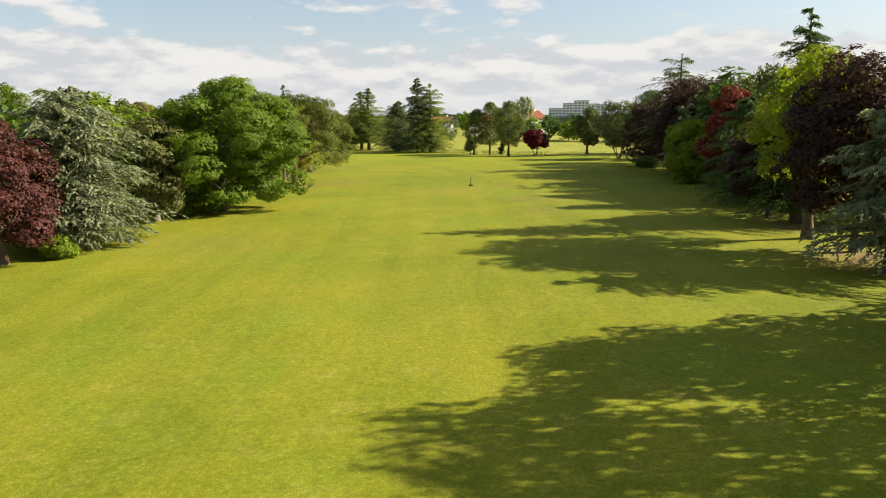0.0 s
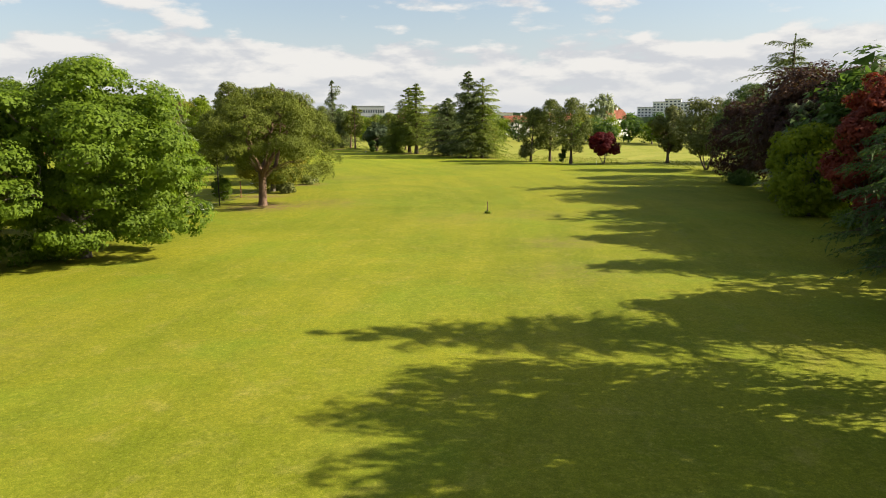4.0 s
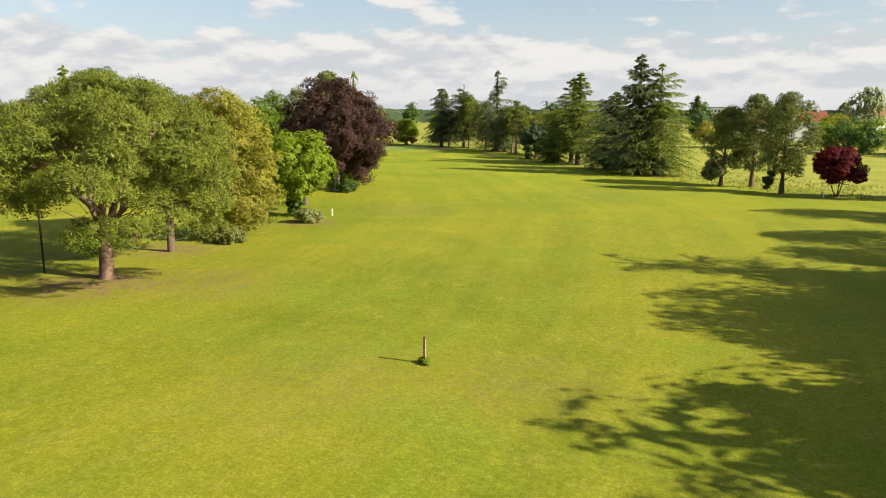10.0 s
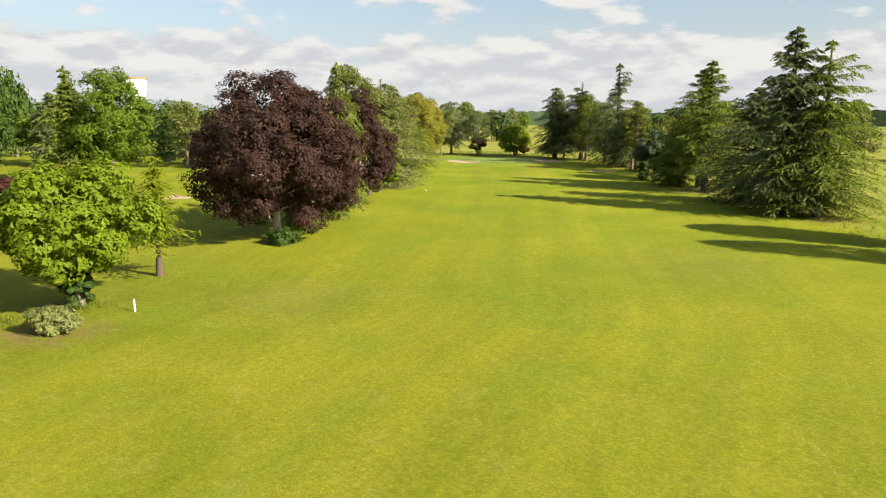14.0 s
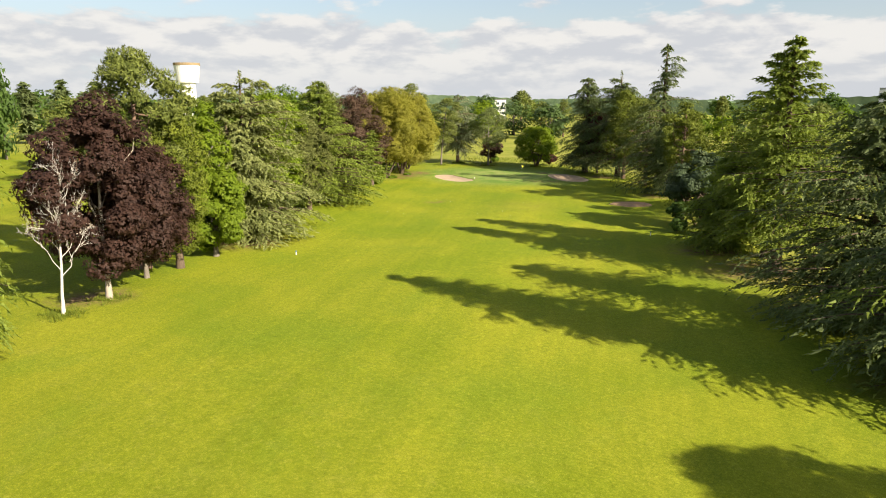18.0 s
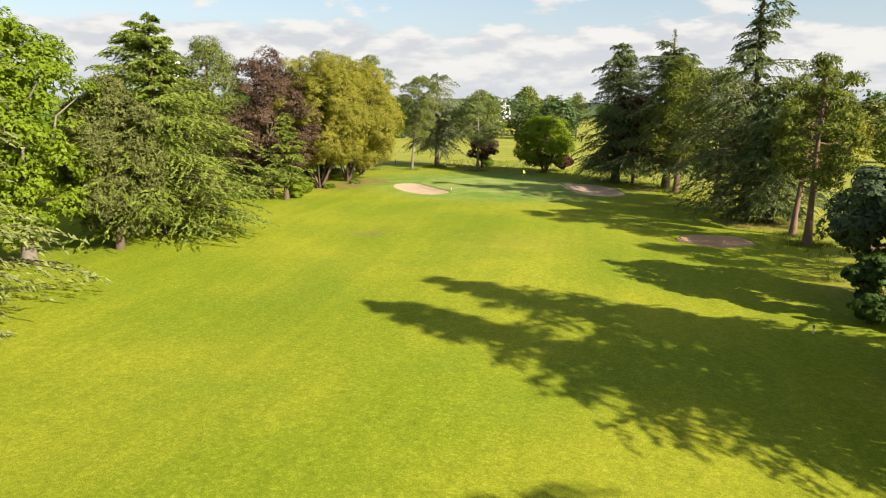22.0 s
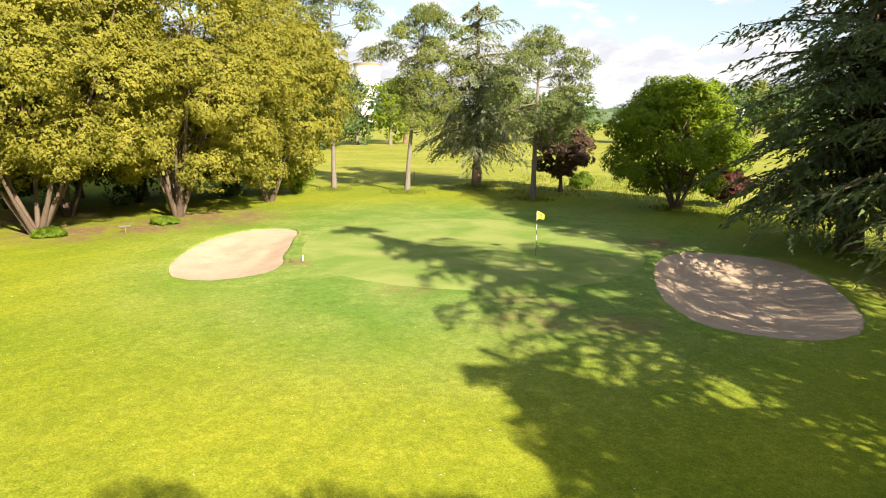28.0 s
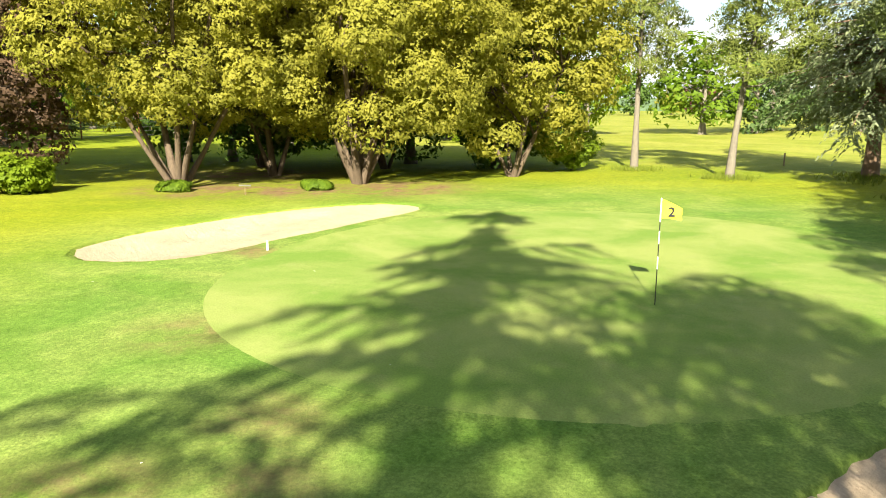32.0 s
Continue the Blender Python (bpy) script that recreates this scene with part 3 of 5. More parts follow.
def clumps(rng, c, lr, flat, heart, leaf, limit, rs, slim=0.72, thin=0.7, needle=False, skirt=-1.0):
    """Leaves in small clumps over the outer faces of the lobes: places, ways, faces, lengths and widths."""
    squash = np.array([1, 1, flat])
    own = np.repeat(np.arange(len(c)), (4.6 * lr**2 / rs**2).astype(int) + 3)
    s = sphere(rng, len(own))
    if skirt > -1:
        s[:, 2] = np.where(s[:, 2] < skirt, -s[:, 2], s[:, 2])
    q = c[own] + s * (lr[own] * rng.uniform(0.78, 1.07, len(own)))[:, None] * squash
    out = unit(q - heart)
    stray = rng.uniform(size=len(own)) < 0.1
    keep = (s * out).sum(1) > -0.35
    ahead = q + out * 0.8 * np.median(lr)
    for j in range(len(c)):
        keep &= (((q - c[j]) / (lr[j] * squash)) ** 2).sum(1) > 0.5
        keep &= (((ahead - c[j]) / (lr[j] * squash)) ** 2).sum(1) > 0.55
    keep = (keep | stray) & (q[:, 2] > 0.12)
    q, s = q[keep], s[keep]
    size = rs * rng.uniform(0.65, 1.35, len(q))
    count = np.full(len(q), limit / len(q)) * (size / rs) ** 2
    count = np.maximum(np.minimum(count, 2.3 * 2 * math.pi * size**2 / (leaf * leaf * slim * 0.5)), 3).astype(int)
    own = np.repeat(np.arange(len(q)), count)
    n = len(own)
    out = unit(q - heart)
    o = unit(s * 0.85 + out * 0.45 + np.array([0, 0, 0.25]))[own]
    e = sphere(rng, n)
    e = np.where((e * o).sum(1, keepdims=True) < -0.15, -e, e)
    p = q[own] + e * (size[own] * rng.uniform(0.5, 1.1, n))[:, None] * np.array([1, 1, thin])
    face = unit(e * 0.7 + o * 0.75 + np.array([0, 0, 0.25]) + rng.normal(size=(n, 3)) * (0.42 if needle else 0.27))
    way = unit(np.cross(face, sphere(rng, n)))
    if needle:
        way = unit(way + e * 0.65 + np.array([0, 0, 0.3]))
    else:
        way = unit(way + np.array([0, 0, -0.3]) + o * 0.2)
    length = leaf * rng.uniform(0.65, 1.35, n)
    width = length * slim * rng.uniform(0.8, 1.2, n)
    # broad blades deeper in, so that no lobe is hollow
    m = np.repeat(np.arange(len(c)), int(min(60, max(4, limit / len(c) / 8))))
    s2 = sphere(rng, len(m))
    p2 = c[m] + s2 * (lr[m] * rng.uniform(0.45, 0.74, len(m)))[:, None] * squash
    big = leaf * rng.uniform(1.4, 2.2, len(m))
    p, way, face = np.concatenate([p, p2]), np.concatenate([way, sphere(rng, len(m))]), np.concatenate([face, unit(s2 + rng.normal(size=s2.shape) * 0.3)])
    length, width = np.concatenate([length, big]), np.concatenate([width, big * (0.45 if needle else 0.75)])
    low = p[:, 2] > 0.06
    return p[low], way[low], face[low], length[low], width[low]


def leafy(rng, h, r, base, lobes, leaf, dens, top=0.3, flat=0.8, spread=(0.58, 0.88), size=(0.2, 0.32), lean=(0, 0), limit=30000, rs=0.0, thin=0.7):
    """A crown of clumps: the lobes' centres, and the leaves' mesh."""
    leaf = leaf * 0.72
    zb = h * base
    half, mid = (h - zb) / 2, (h + zb) / 2
    d = sphere(rng, lobes)
    d[:, 2] = np.clip(d[:, 2], -0.9, 1)
    u = rng.uniform(*spread, lobes)
    u[: max(3, lobes // 9)] *= 0.5
    full = 2.6
    d = d / ((np.hypot(d[:, 0], d[:, 1]) ** full + np.abs(d[:, 2]) ** full) ** (1 / full))[:, None]
    narrow = 1 - top * np.maximum(d[:, 2], 0) ** 1.5
    lr = r * rng.uniform(*size, lobes)
    turn = np.arctan2(d[:, 1], d[:, 0])
    uneven = 1 + 0.09 * np.sin(2 * turn + h) + 0.07 * np.sin(3 * turn + 2 * r)
    c = np.stack([d[:, 0] * r * u * narrow * uneven, d[:, 1] * r * u * narrow * uneven, mid + d[:, 2] * (half * u) + rng.normal(size=lobes) * 0.03 * h], -1)
    c[:, 2] = np.minimum(c[:, 2], h - lr * flat * 0.85)
    c[:, 2] = np.maximum(c[:, 2], zb + lr * flat * 0.6)
    k = ((c[:, 2] - zb) / (h - zb))[:, None]
    c[:, :2] += np.array(lean) * k
    rs = rs or max(1.35 * leaf, 0.085 * r)
    return c, blades(*clumps(rng, c, lr, flat, np.array([0, 0, mid - half * 0.3]), leaf, limit * dens, rs, 0.72, thin))


def broadleaf(name, x, y, h, r, kind, label, bark="grey", base=0.1, lobes=60, leaf=0.4, dens=1.0, girth=None, stems=1, seed=1, group="", top=0.3, flat=0.8, lean=(0, 0), limbs=16, spread=(0.58, 0.88), size=(0.2, 0.32), category="tree", limit=19000, rs=0.0, thin=0.7):
    rng = np.random.default_rng(seed)
    c, crown = leafy(rng, h, r, base, lobes, leaf, dens, top, flat, spread, size, lean, limit, rs, thin)
    girth = girth or 0.022 * h + 0.05
    trunks, fork = [], max(h * base, h * 0.16)
    for s in range(stems):
        turn = 2 * math.pi * s / stems + rng.uniform(0, 1)
        out = 0.0 if stems == 1 else rng.uniform(0.16, 0.34) * h
        pts, radii = trunk_run(rng, h * rng.uniform(0.6, 0.75), girth * (1 if stems == 1 else rng.uniform(0.45, 0.75)), (out * math.cos(turn) + lean[0] * 0.6, out * math.sin(turn) + lean[1] * 0.6), 0.02 * h / 7, 7, 1.4 if stems == 1 else 0.85)
        if stems > 1:
            pts[:, :2] += 0.5 * girth * np.array([math.cos(turn), math.sin(turn)])
        trunks.append((pts, radii))
    runs = []
    for q in c[rng.permutation(len(c))[:limbs]]:
        pts, radii = trunks[rng.integers(len(trunks))]
        k = np.interp(rng.uniform(fork * 0.8, max(fork, min(q[2] * 0.8, h * 0.6))), pts[:, 2], np.arange(len(pts)))
        at = pts[int(k)] + (pts[min(int(k) + 1, len(pts) - 1)] - pts[int(k)]) * (k % 1)
        runs.append(limb_run(rng, at, q, girth * 0.42, 0.03 * h))
    return assemble(name, x, y, label, category, group, trunks, runs, crown, BARK[bark], LEAF[kind], seed)


def conifer(name, x, y, h, r, kind, label, bark="brown", base=0.1, branches=120, twigs=14, tufts=6, rise=0.10, droop=0.28, hang=0.25, power=0.8, seed=1, group="", tuft=0.48, girth=None, width=0.22, lean=(0, 0), rough=0.55, category="cedar tree", leaders=1):
    """A layered conifer: boughs round its stem or stems, with flat sprays of needles."""
    rng = np.random.default_rng(seed)
    if tufts > 4:
        tufts, twigs, tuft, width = tufts + 8, int(twigs * 1.1), tuft * 0.76, width * 1.3
    droop, hang = droop * 0.75, hang * 0.6
    girth = girth or 0.019 * h + 0.08
    width = width * 1.45 if kind in ("blue", "silver") else width * 1.3 if kind in ("deodar", "cedar") else width
    stems, boughs, sprays = [], [], []
    for k in range(leaders):
        t = 2.4 * k + seed
        off = (0.0, 0.0) if k == 0 else (0.3 * r * math.cos(t), 0.3 * r * math.sin(t))
        stem, runs, spray = leader(rng, h * (1 - 0.06 * k), r * (1 if leaders == 1 else 0.86), base, branches // leaders, twigs, tufts, rise, droop, hang, power, seed + k, tuft, girth * (1 - 0.25 * (k > 0)), width, (lean[0] + off[0], lean[1] + off[1]), rough)
        stems.append(stem)
        boughs += runs
        sprays.append(spray)
    crown = blades(*[np.concatenate(a) for a in zip(*sprays)])
    return assemble(name, x, y, label, category, group, stems, boughs, crown, BARK[bark], LEAF[kind], seed)


def leader(rng, h, r, base, branches, twigs, tufts, rise, droop, hang, power, seed, tuft, girth, width, lean, rough):
    """One stem of a conifer with its boughs: the stem, the boughs, and the blades of its sprays."""
    stem = trunk_run(rng, h, girth, lean, 0.02)
    stem[1][-1] = 0.02
    tiers = max(9, int(h * 0.95))
    t = np.sort(np.clip((np.floor((1 - (1 - rng.uniform(0, 1, branches)) ** 0.7) * tiers) + 0.5 + rng.normal(size=branches) * 0.7) / tiers, 0, 1))
    z0 = h * (base + (0.985 - base) * t)
    full = r * np.minimum(1.0, 0.75 + 1.8 * t) * ((1 - t) ** power) + 0.3
    reach = full * (1 + rough * 0.35 - rough * 1.6 * rng.uniform(0, 1, branches) ** 1.6) * (1 + 0.2 * np.sin(t * 17 + seed) * np.cos(t * 7 + 2 * seed) + 0.14 * np.sin(np.arange(branches) * 2.39996 + seed))
    turn = np.arange(branches) * 2.39996 + rng.normal(size=branches) * 0.3
    reach = reach * (1 + 0.2 * np.cos(turn - 1.7 * seed + 3 * t))
    d = np.stack([np.cos(turn), np.sin(turn), np.zeros(branches)], -1)
    up = rise + rng.normal(size=branches) * 0.07 + 0.35 * t**3
    sag = droop * (0.7 + 0.6 * rng.uniform(size=branches)) * (1 - 0.5 * t)
    foot = np.stack([np.interp(z0, stem[0][:, 2], stem[0][:, 0]), np.interp(z0, stem[0][:, 2], stem[0][:, 1]), z0], -1)

    def along(i, s):
        rise_to = reach[i] * (up[i] * s - sag[i] * s**2.4)
        return foot[i] + d[i] * (reach[i] * s)[:, None] + np.array([0, 0, 1.0]) * rise_to[:, None]

    s5 = np.linspace(0, 0.97, 5)
    runs = [(along(np.full(5, i), s5), (0.012 * reach[i] + 0.02) * (1 - 0.85 * s5)) for i in range(branches)]
    # side twigs: a share s of the way out, to either hand
    i = np.repeat(np.arange(branches), twigs)
    s = np.tile(np.linspace(0.14, 1.0, twigs), branches) + rng.normal(size=len(i)) * 0.02
    s = np.clip(s, 0.1, 1.0)
    hand = np.tile(np.where(np.arange(twigs) % 2 == 0, 1.0, -1.0), branches)
    splay = radians(58) * (1 - 0.45 * s) * hand + rng.normal(size=len(i)) * 0.18
    ca, sa = np.cos(splay), np.sin(splay)
    td = np.stack([d[i, 0] * ca - d[i, 1] * sa, d[i, 0] * sa + d[i, 1] * ca, -hang * rng.uniform(0.4, 1.6, len(i)) - sag[i] * s * 0.35], -1)
    tl = (0.46 * reach[i] * (1 - 0.60 * s) + 0.45) * rng.uniform(0.7, 1.2, len(i))
    a0 = along(i, s)
    j = np.repeat(np.arange(len(i)), tufts)
    q = np.tile((np.arange(tufts) + 0.5) / tufts, len(i))
    p = a0[j] + td[j] * (tl[j] * q)[:, None] + rng.normal(size=(len(j), 3)) * 0.05
    p[:, 2] -= (0.12 + 0.5 * hang) * tl[j] * q**2
    a = unit(td[j] - np.array([0, 0, 1.0]) * (0.25 + 0.5 * hang) * q[:, None]) + rng.normal(size=(len(j), 3)) * 0.3
    nn = np.array([0, 0, 0.8]) + d[i[j]] * 0.35 + rng.normal(size=(len(j), 3)) * 0.5
    length = tuft * rng.uniform(0.7, 1.35, len(j))
    # short needles close round the stem
    m = 420
    zi = h * rng.uniform(base + 0.03, 0.9, m)
    ti = (zi / h - base) / (1 - base)
    inner = sphere(rng, m) * np.array([1, 1, 0.2]) * (r * 0.42 * (1 - ti) ** power * rng.uniform(0.3, 1.0, m))[:, None]
    inner[:, 2] += zi
    inner[:, 0] += np.interp(zi, stem[0][:, 2], stem[0][:, 0])
    inner[:, 1] += np.interp(zi, stem[0][:, 2], stem[0][:, 1])
    p, a = np.concatenate([p, inner]), np.concatenate([a, sphere(rng, m) * np.array([1, 1, 0.4])])
    nn, length = np.concatenate([nn, sphere(rng, m) + np.array([0, 0, 0.6])]), np.concatenate([length, tuft * rng.uniform(1.2, 2.0, m)])
    # the leader
    m = 170
    zt = h * (1 - 0.24 * rng.uniform(0, 1, m) ** 1.3)
    tip = np.stack([np.interp(zt, stem[0][:, 2], stem[0][:, 0]), np.interp(zt, stem[0][:, 2], stem[0][:, 1]), zt], -1) + rng.normal(size=(m, 3)) * np.array([1, 1, 0.3]) * (0.06 + 0.4 * r * (1 - zt / h))[:, None]
    p, a = np.concatenate([p, tip]), np.concatenate([a, sphere(rng, m) + np.array([0, 0, 0.7])])
    nn, length = np.concatenate([nn, sphere(rng, m)]), np.concatenate([length, np.full(m, tuft * 0.8)])
    low = p[:, 2] > 0.08
    return stem, runs, (p[low], a[low], nn[low], length[low], length[low] * width)


def pine(name, x, y, h, r, label, kind="pine", base=0.45, lobes=26, seed=1, group="", lean=(0, 0), leaf=0.44, bark="pine", girth=None, size=(0.22, 0.36), flat=0.62, stems=1, limit=11000, top=0.35, dome=False):
    """A pine: straight stems, and flat tufted clumps of needles on side limbs."""
    rng = np.random.default_rng(seed)
    girth = girth or 0.017 * h + 0.06
    stemset = []
    for s in range(stems):
        turn = 2 * math.pi * s / stems + 0.6
        out = 0.0 if stems == 1 else 0.11 * h
        stemset.append(trunk_run(rng, h * 0.93, girth * (1 if stems == 1 else 0.7), (out * math.cos(turn) + lean[0], out * math.sin(turn) + lean[1]), 0.05))
    zb = h * base
    k = np.linspace(0.03, 1, lobes) ** 0.9
    wide = np.minimum(1.0, 0.55 + 1.6 * k) * np.sqrt(np.clip(1 - (np.clip(k - 0.35, 0, 1) / 0.72) ** 2 * (1 - (1 - top) ** 2), 0.02, 1))
    wide *= np.where(k > 0.9, 0.55, 1)
    turn = np.arange(lobes) * 2.39996 + rng.normal(size=lobes) * 0.4
    lr = r * rng.uniform(*size, lobes)
    out = np.maximum(r * wide * rng.uniform(0.55, 1.0, lobes) - lr * 0.8, 0)
    out[-3:] *= 0.3
    c = np.stack([out * np.cos(turn), out * np.sin(turn), zb + lr * flat * 0.6 + (h - zb - lr * flat * 1.5) * k], -1)
    if dome:
        # cushions spread evenly over a broad dome with a ragged skirt
        u = 1 - 1.3 * (np.arange(lobes) + 0.5) / lobes
        ring = np.clip(1 - np.abs(np.where(u > 0, u, 1.9 * u)) ** 2.3, 0.0, 1) ** 0.5
        deep = np.where(np.arange(lobes) % 5 < 2, rng.uniform(0.66, 0.80, lobes), rng.uniform(0.97, 1.06, lobes))
        zm = zb + 0.33 * (h - zb)
        out = np.maximum(r * ring - lr * 0.8, 0) * deep
        up = np.where(u > 0, u * (h - zm - 0.8 * lr * flat), u / 0.3 * (zm - zb)) * (0.5 + 0.5 * deep)
        c = np.stack([out * np.cos(turn), out * np.sin(turn), zm + up + rng.normal(size=lobes) * 0.25], -1)
        # the crown hangs lower over the open grass
        c[:, 2] -= 0.16 * h * np.clip(c[:, 0] / r, 0, 1) ** 1.2 * np.clip(1.1 - (c[:, 2] - zb) / (h - zb), 0, 1)
    c[:, :2] += np.array(lean) * (c[:, 2:3] / h) ** 0.6
    heart = np.array([0, 0, zb + 0.2 * (h - zb)])
    if dome:
        crown = blades(*clumps(rng, c, lr, flat, heart, leaf, limit, 0.40, 0.3, 0.8, True, -0.1))
    else:
        crown = blades(*clumps(rng, c, lr, flat, heart, leaf * 0.8, limit, 0.42, 0.3, 0.7, True, -0.5))
    runs = []
    if dome:
        # one thick trunk that forks low, with long bare limbs under the crown
        stemset = [trunk_run(rng, h * 0.25, girth, (lean[0] * 0.12, lean[1] * 0.12), 0.02)]
        stemset[0][1][:] = girth * np.array([1.4, 1.05, 1.0, 0.97, 0.95, 0.95, 0.95])
        top_of = stemset[0][0][-1]
        forks = []
        for k in range(5):
            t = 2 * math.pi * k / 5 + 0.5
            forks.append(limb_run(rng, top_of - np.array([0, 0, 0.3 * (k % 2)]), np.array([lean[0] + 0.4 * r * math.cos(t), lean[1] + 0.4 * r * math.sin(t), h * 0.78]), girth * 0.72, -0.05 * h, 7, 0.03))
        stemset += forks
        for k in range(7):
            t = rng.uniform(-1.3, 0.9)
            at = forks[(0, 4)[k % 2]][0][1]
            runs.append(limb_run(rng, at, np.array([0.6 * r * math.cos(t), 0.6 * r * math.sin(t), rng.uniform(0.34, 0.46) * h]), girth * 0.13, 0.02 * h, 6, 0.04))
    for q in c[:28]:
        pts, radii = stemset[rng.integers(1 if dome else 0, len(stemset))]
        z = max(h * 0.12, q[2] - 0.35 * math.hypot(q[0], q[1]) - 0.3)
        at = np.array([np.interp(z, pts[:, 2], pts[:, m]) for m in range(3)])
        runs.append(limb_run(rng, at, q, girth * (0.2 if dome else 0.3), -0.02 * h))
    return assemble(name, x, y, label, "pine tree", group, stemset, runs, crown, BARK[bark], LEAF[kind], seed)


def bare_tree(name, x, y, h, label, seed, group=""):
    """A leafless birch: a white stem that forks again and again."""
    rng = np.random.default_rng(seed)
    stems, twigs = [trunk_run(rng, h * 0.92, 0.12, (0.5, 0.2), 0.10)], []

    def grow(a, way, length, r, depth):
        b = a + way * length
        twigs.append(limb_run(rng, a, b, r, 0.0, 4, 0.05))
        if depth:
            for _ in range(3):
                grow(a + (b - a) * rng.uniform(0.35, 1.0), unit(way + rng.normal(size=3) * 0.45 + np.array([0, 0, 0.18])), length * rng.uniform(0.45, 0.7), r * 0.55, depth - 1)

    pts = stems[0][0]
    for k in np.linspace(0.28, 0.97, 17):
        a = np.array([np.interp(k * h * 0.92, pts[:, 2], pts[:, n]) for n in range(3)])
        t = rng.uniform(0, 6.28)
        grow(a, unit(np.array([math.cos(t) * 0.62, math.sin(t) * 0.62, 1.0])), h * 0.26 * (1.15 - 0.6 * k), 0.045 * (1.2 - k * 0.7), 3)
    return assemble(name, x, y, label, "tree", group, stems, twigs, None, BARK["birch"], None, seed)


def bush(name, x, y, h, r, kind, label, seed, leaf=0.22, group="", dens=1.0, category="bush"):
    return broadleaf(name, x, y, h, r, kind, label, "brown", 0.02, 22, leaf, dens, 0.05, 3, seed, group, 0.15, 0.75, (0, 0), 6, (0.4, 0.75), (0.3, 0.45), category, 5000)


# ---- the shady side of the fairway, from the tee onwards ----
broadleaf("plum_tree", -32.2, 52, 11.4, 4.6, "plum", "dark red-leaved plum tree at the fairway's edge", "brown", 0.04, 60, 0.32, 1.0, seed=11)
conifer("blue_cedar", -30.4, 59, 13.2, 5.8, "blue", "silvery blue cedar with boughs down to the grass", base=0.04, branches=150, twigs=14, tufts=6, rise=0.25, droop=0.30, power=0.45, seed=12, rough=0.25)
broadleaf("holm_oak", -30.0, 75, 11.6, 4.2, "olive", "dull olive-green evergreen oak beside a blue cedar", "grey", 0.06, 50, 0.3, 1.0, seed=13)
broadleaf("hornbeam", -25.2, 82.5, 14.9, 9.8, "hornbeam", "large bright green hornbeam, leafy down to the grass", "grey", 0.02, 130, 0.36, 1.0, seed=14, top=0.35, size=(0.12, 0.22), spread=(0.5, 0.95), limit=76000, flat=0.62, thin=0.5)
broadleaf("lime_tree", -29.5, 95, 13.2, 6.2, "bright", "yellow-green broadleaved tree behind a hornbeam", "grey", 0.05, 80, 0.38, 1.0, seed=15, top=0.35, size=(0.18, 0.28))
conifer("blue_cedar", -35.0, 109.5, 13.3, 6.0, "blue", "blue-grey cedar standing by the range fence", base=0.24, branches=150, rise=0.22, droop=0.3, power=0.4, seed=16)
broadleaf("laburnum_tree", -31.9, 103.0, 9.0, 3.6, "acid", "yellow-green small tree in front of a blue cedar", "brown", 0.04, 60, 0.32, 0.9, seed=160)
bush("sage_bush", -31.0, 106.6, 3.0, 2.1, "silver", "grey-green bush by the range fence", 161, 0.24)
pine("umbrella_pine", -24.6, 117.8, 14.1, 8.8, "broad umbrella pine with a forked brown trunk", "umbrella", 0.34, 100, 171, lean=(1.2, 0.0), leaf=0.19, bark="pine", girth=0.5, size=(0.14, 0.22), stems=2, limit=150000, flat=0.76, dome=True)
pine("umbrella_pine", -28.6, 127.5, 12.6, 6.0, "smaller multi-stemmed pine behind the umbrella pine", "umbrella", 0.26, 50, 18, leaf=0.3, bark="brown", girth=0.34, size=(0.22, 0.34), stems=3, limit=30000, top=0.15)
broadleaf("golden_oak", -29.9, 135.4, 13.9, 5.6, "golden", "golden-leaved evergreen tree behind the pines", "grey", 0.03, 80, 0.3, 1.0, seed=19, size=(0.2, 0.32), limit=36000)
broadleaf("lime_tree", -32.8, 149.8, 9.4, 5.2, "lime", "round fresh green lime tree with an ivy-clad trunk", "grey", 0.26, 60, 0.42, 0.9, seed=20, size=(0.2, 0.3), limbs=22)
broadleaf("ivy", -32.6, 149.6, 3.6, 1.0, "dark", "dark ivy climbing a lime tree's trunk", "brown", 0.0, 24, 0.24, 0.9, 0.06, seed=21, category="ivy")
conifer("young_larch", -37.4, 158, 9.3, 3.0, "acid", "thin yellowish larch by the fence", base=0.24, branches=60, twigs=9, tufts=4, rise=0.15, droop=0.2, seed=22, category="larch tree")
broadleaf("copper_beech", -43.5, 174, 16.3, 8.6, "copper", "large dark purple copper beech with a pale trunk", "pale", 0.1, 130, 0.34, 1.0, 0.42, seed=23, top=0.45, size=(0.11, 0.22), limit=56000, spread=(0.5, 0.98))
broadleaf("copper_beech", -47.5, 181.5, 15.2, 6.8, "copper", "second dark purple beech beside the weeping conifer", "pale", 0.08, 90, 0.4, 1.0, 0.36, seed=230, top=0.4, size=(0.16, 0.27), limit=36000)
conifer("weeping_cypress", -49.5, 188.0, 18.4, 2.5, "deodar", "tall thin weeping conifer with yellowish hanging sprays", "brown", 0.06, 100, 10, 6, 0.02, 0.55, 1.2, 0.4, 24, category="conifer")
bare_tree("birch", -56.5, 195.8, 11.2, "leafless white birch at the wood's edge", 25)
broadleaf("copper_beech", -58.9, 199.8, 15.6, 5.5, "copper", "dark copper beech with a whitish trunk", "pale", 0.11, 100, 0.33, 1.0, 0.22, seed=27, top=0.5, size=(0.15, 0.25), limit=38000)
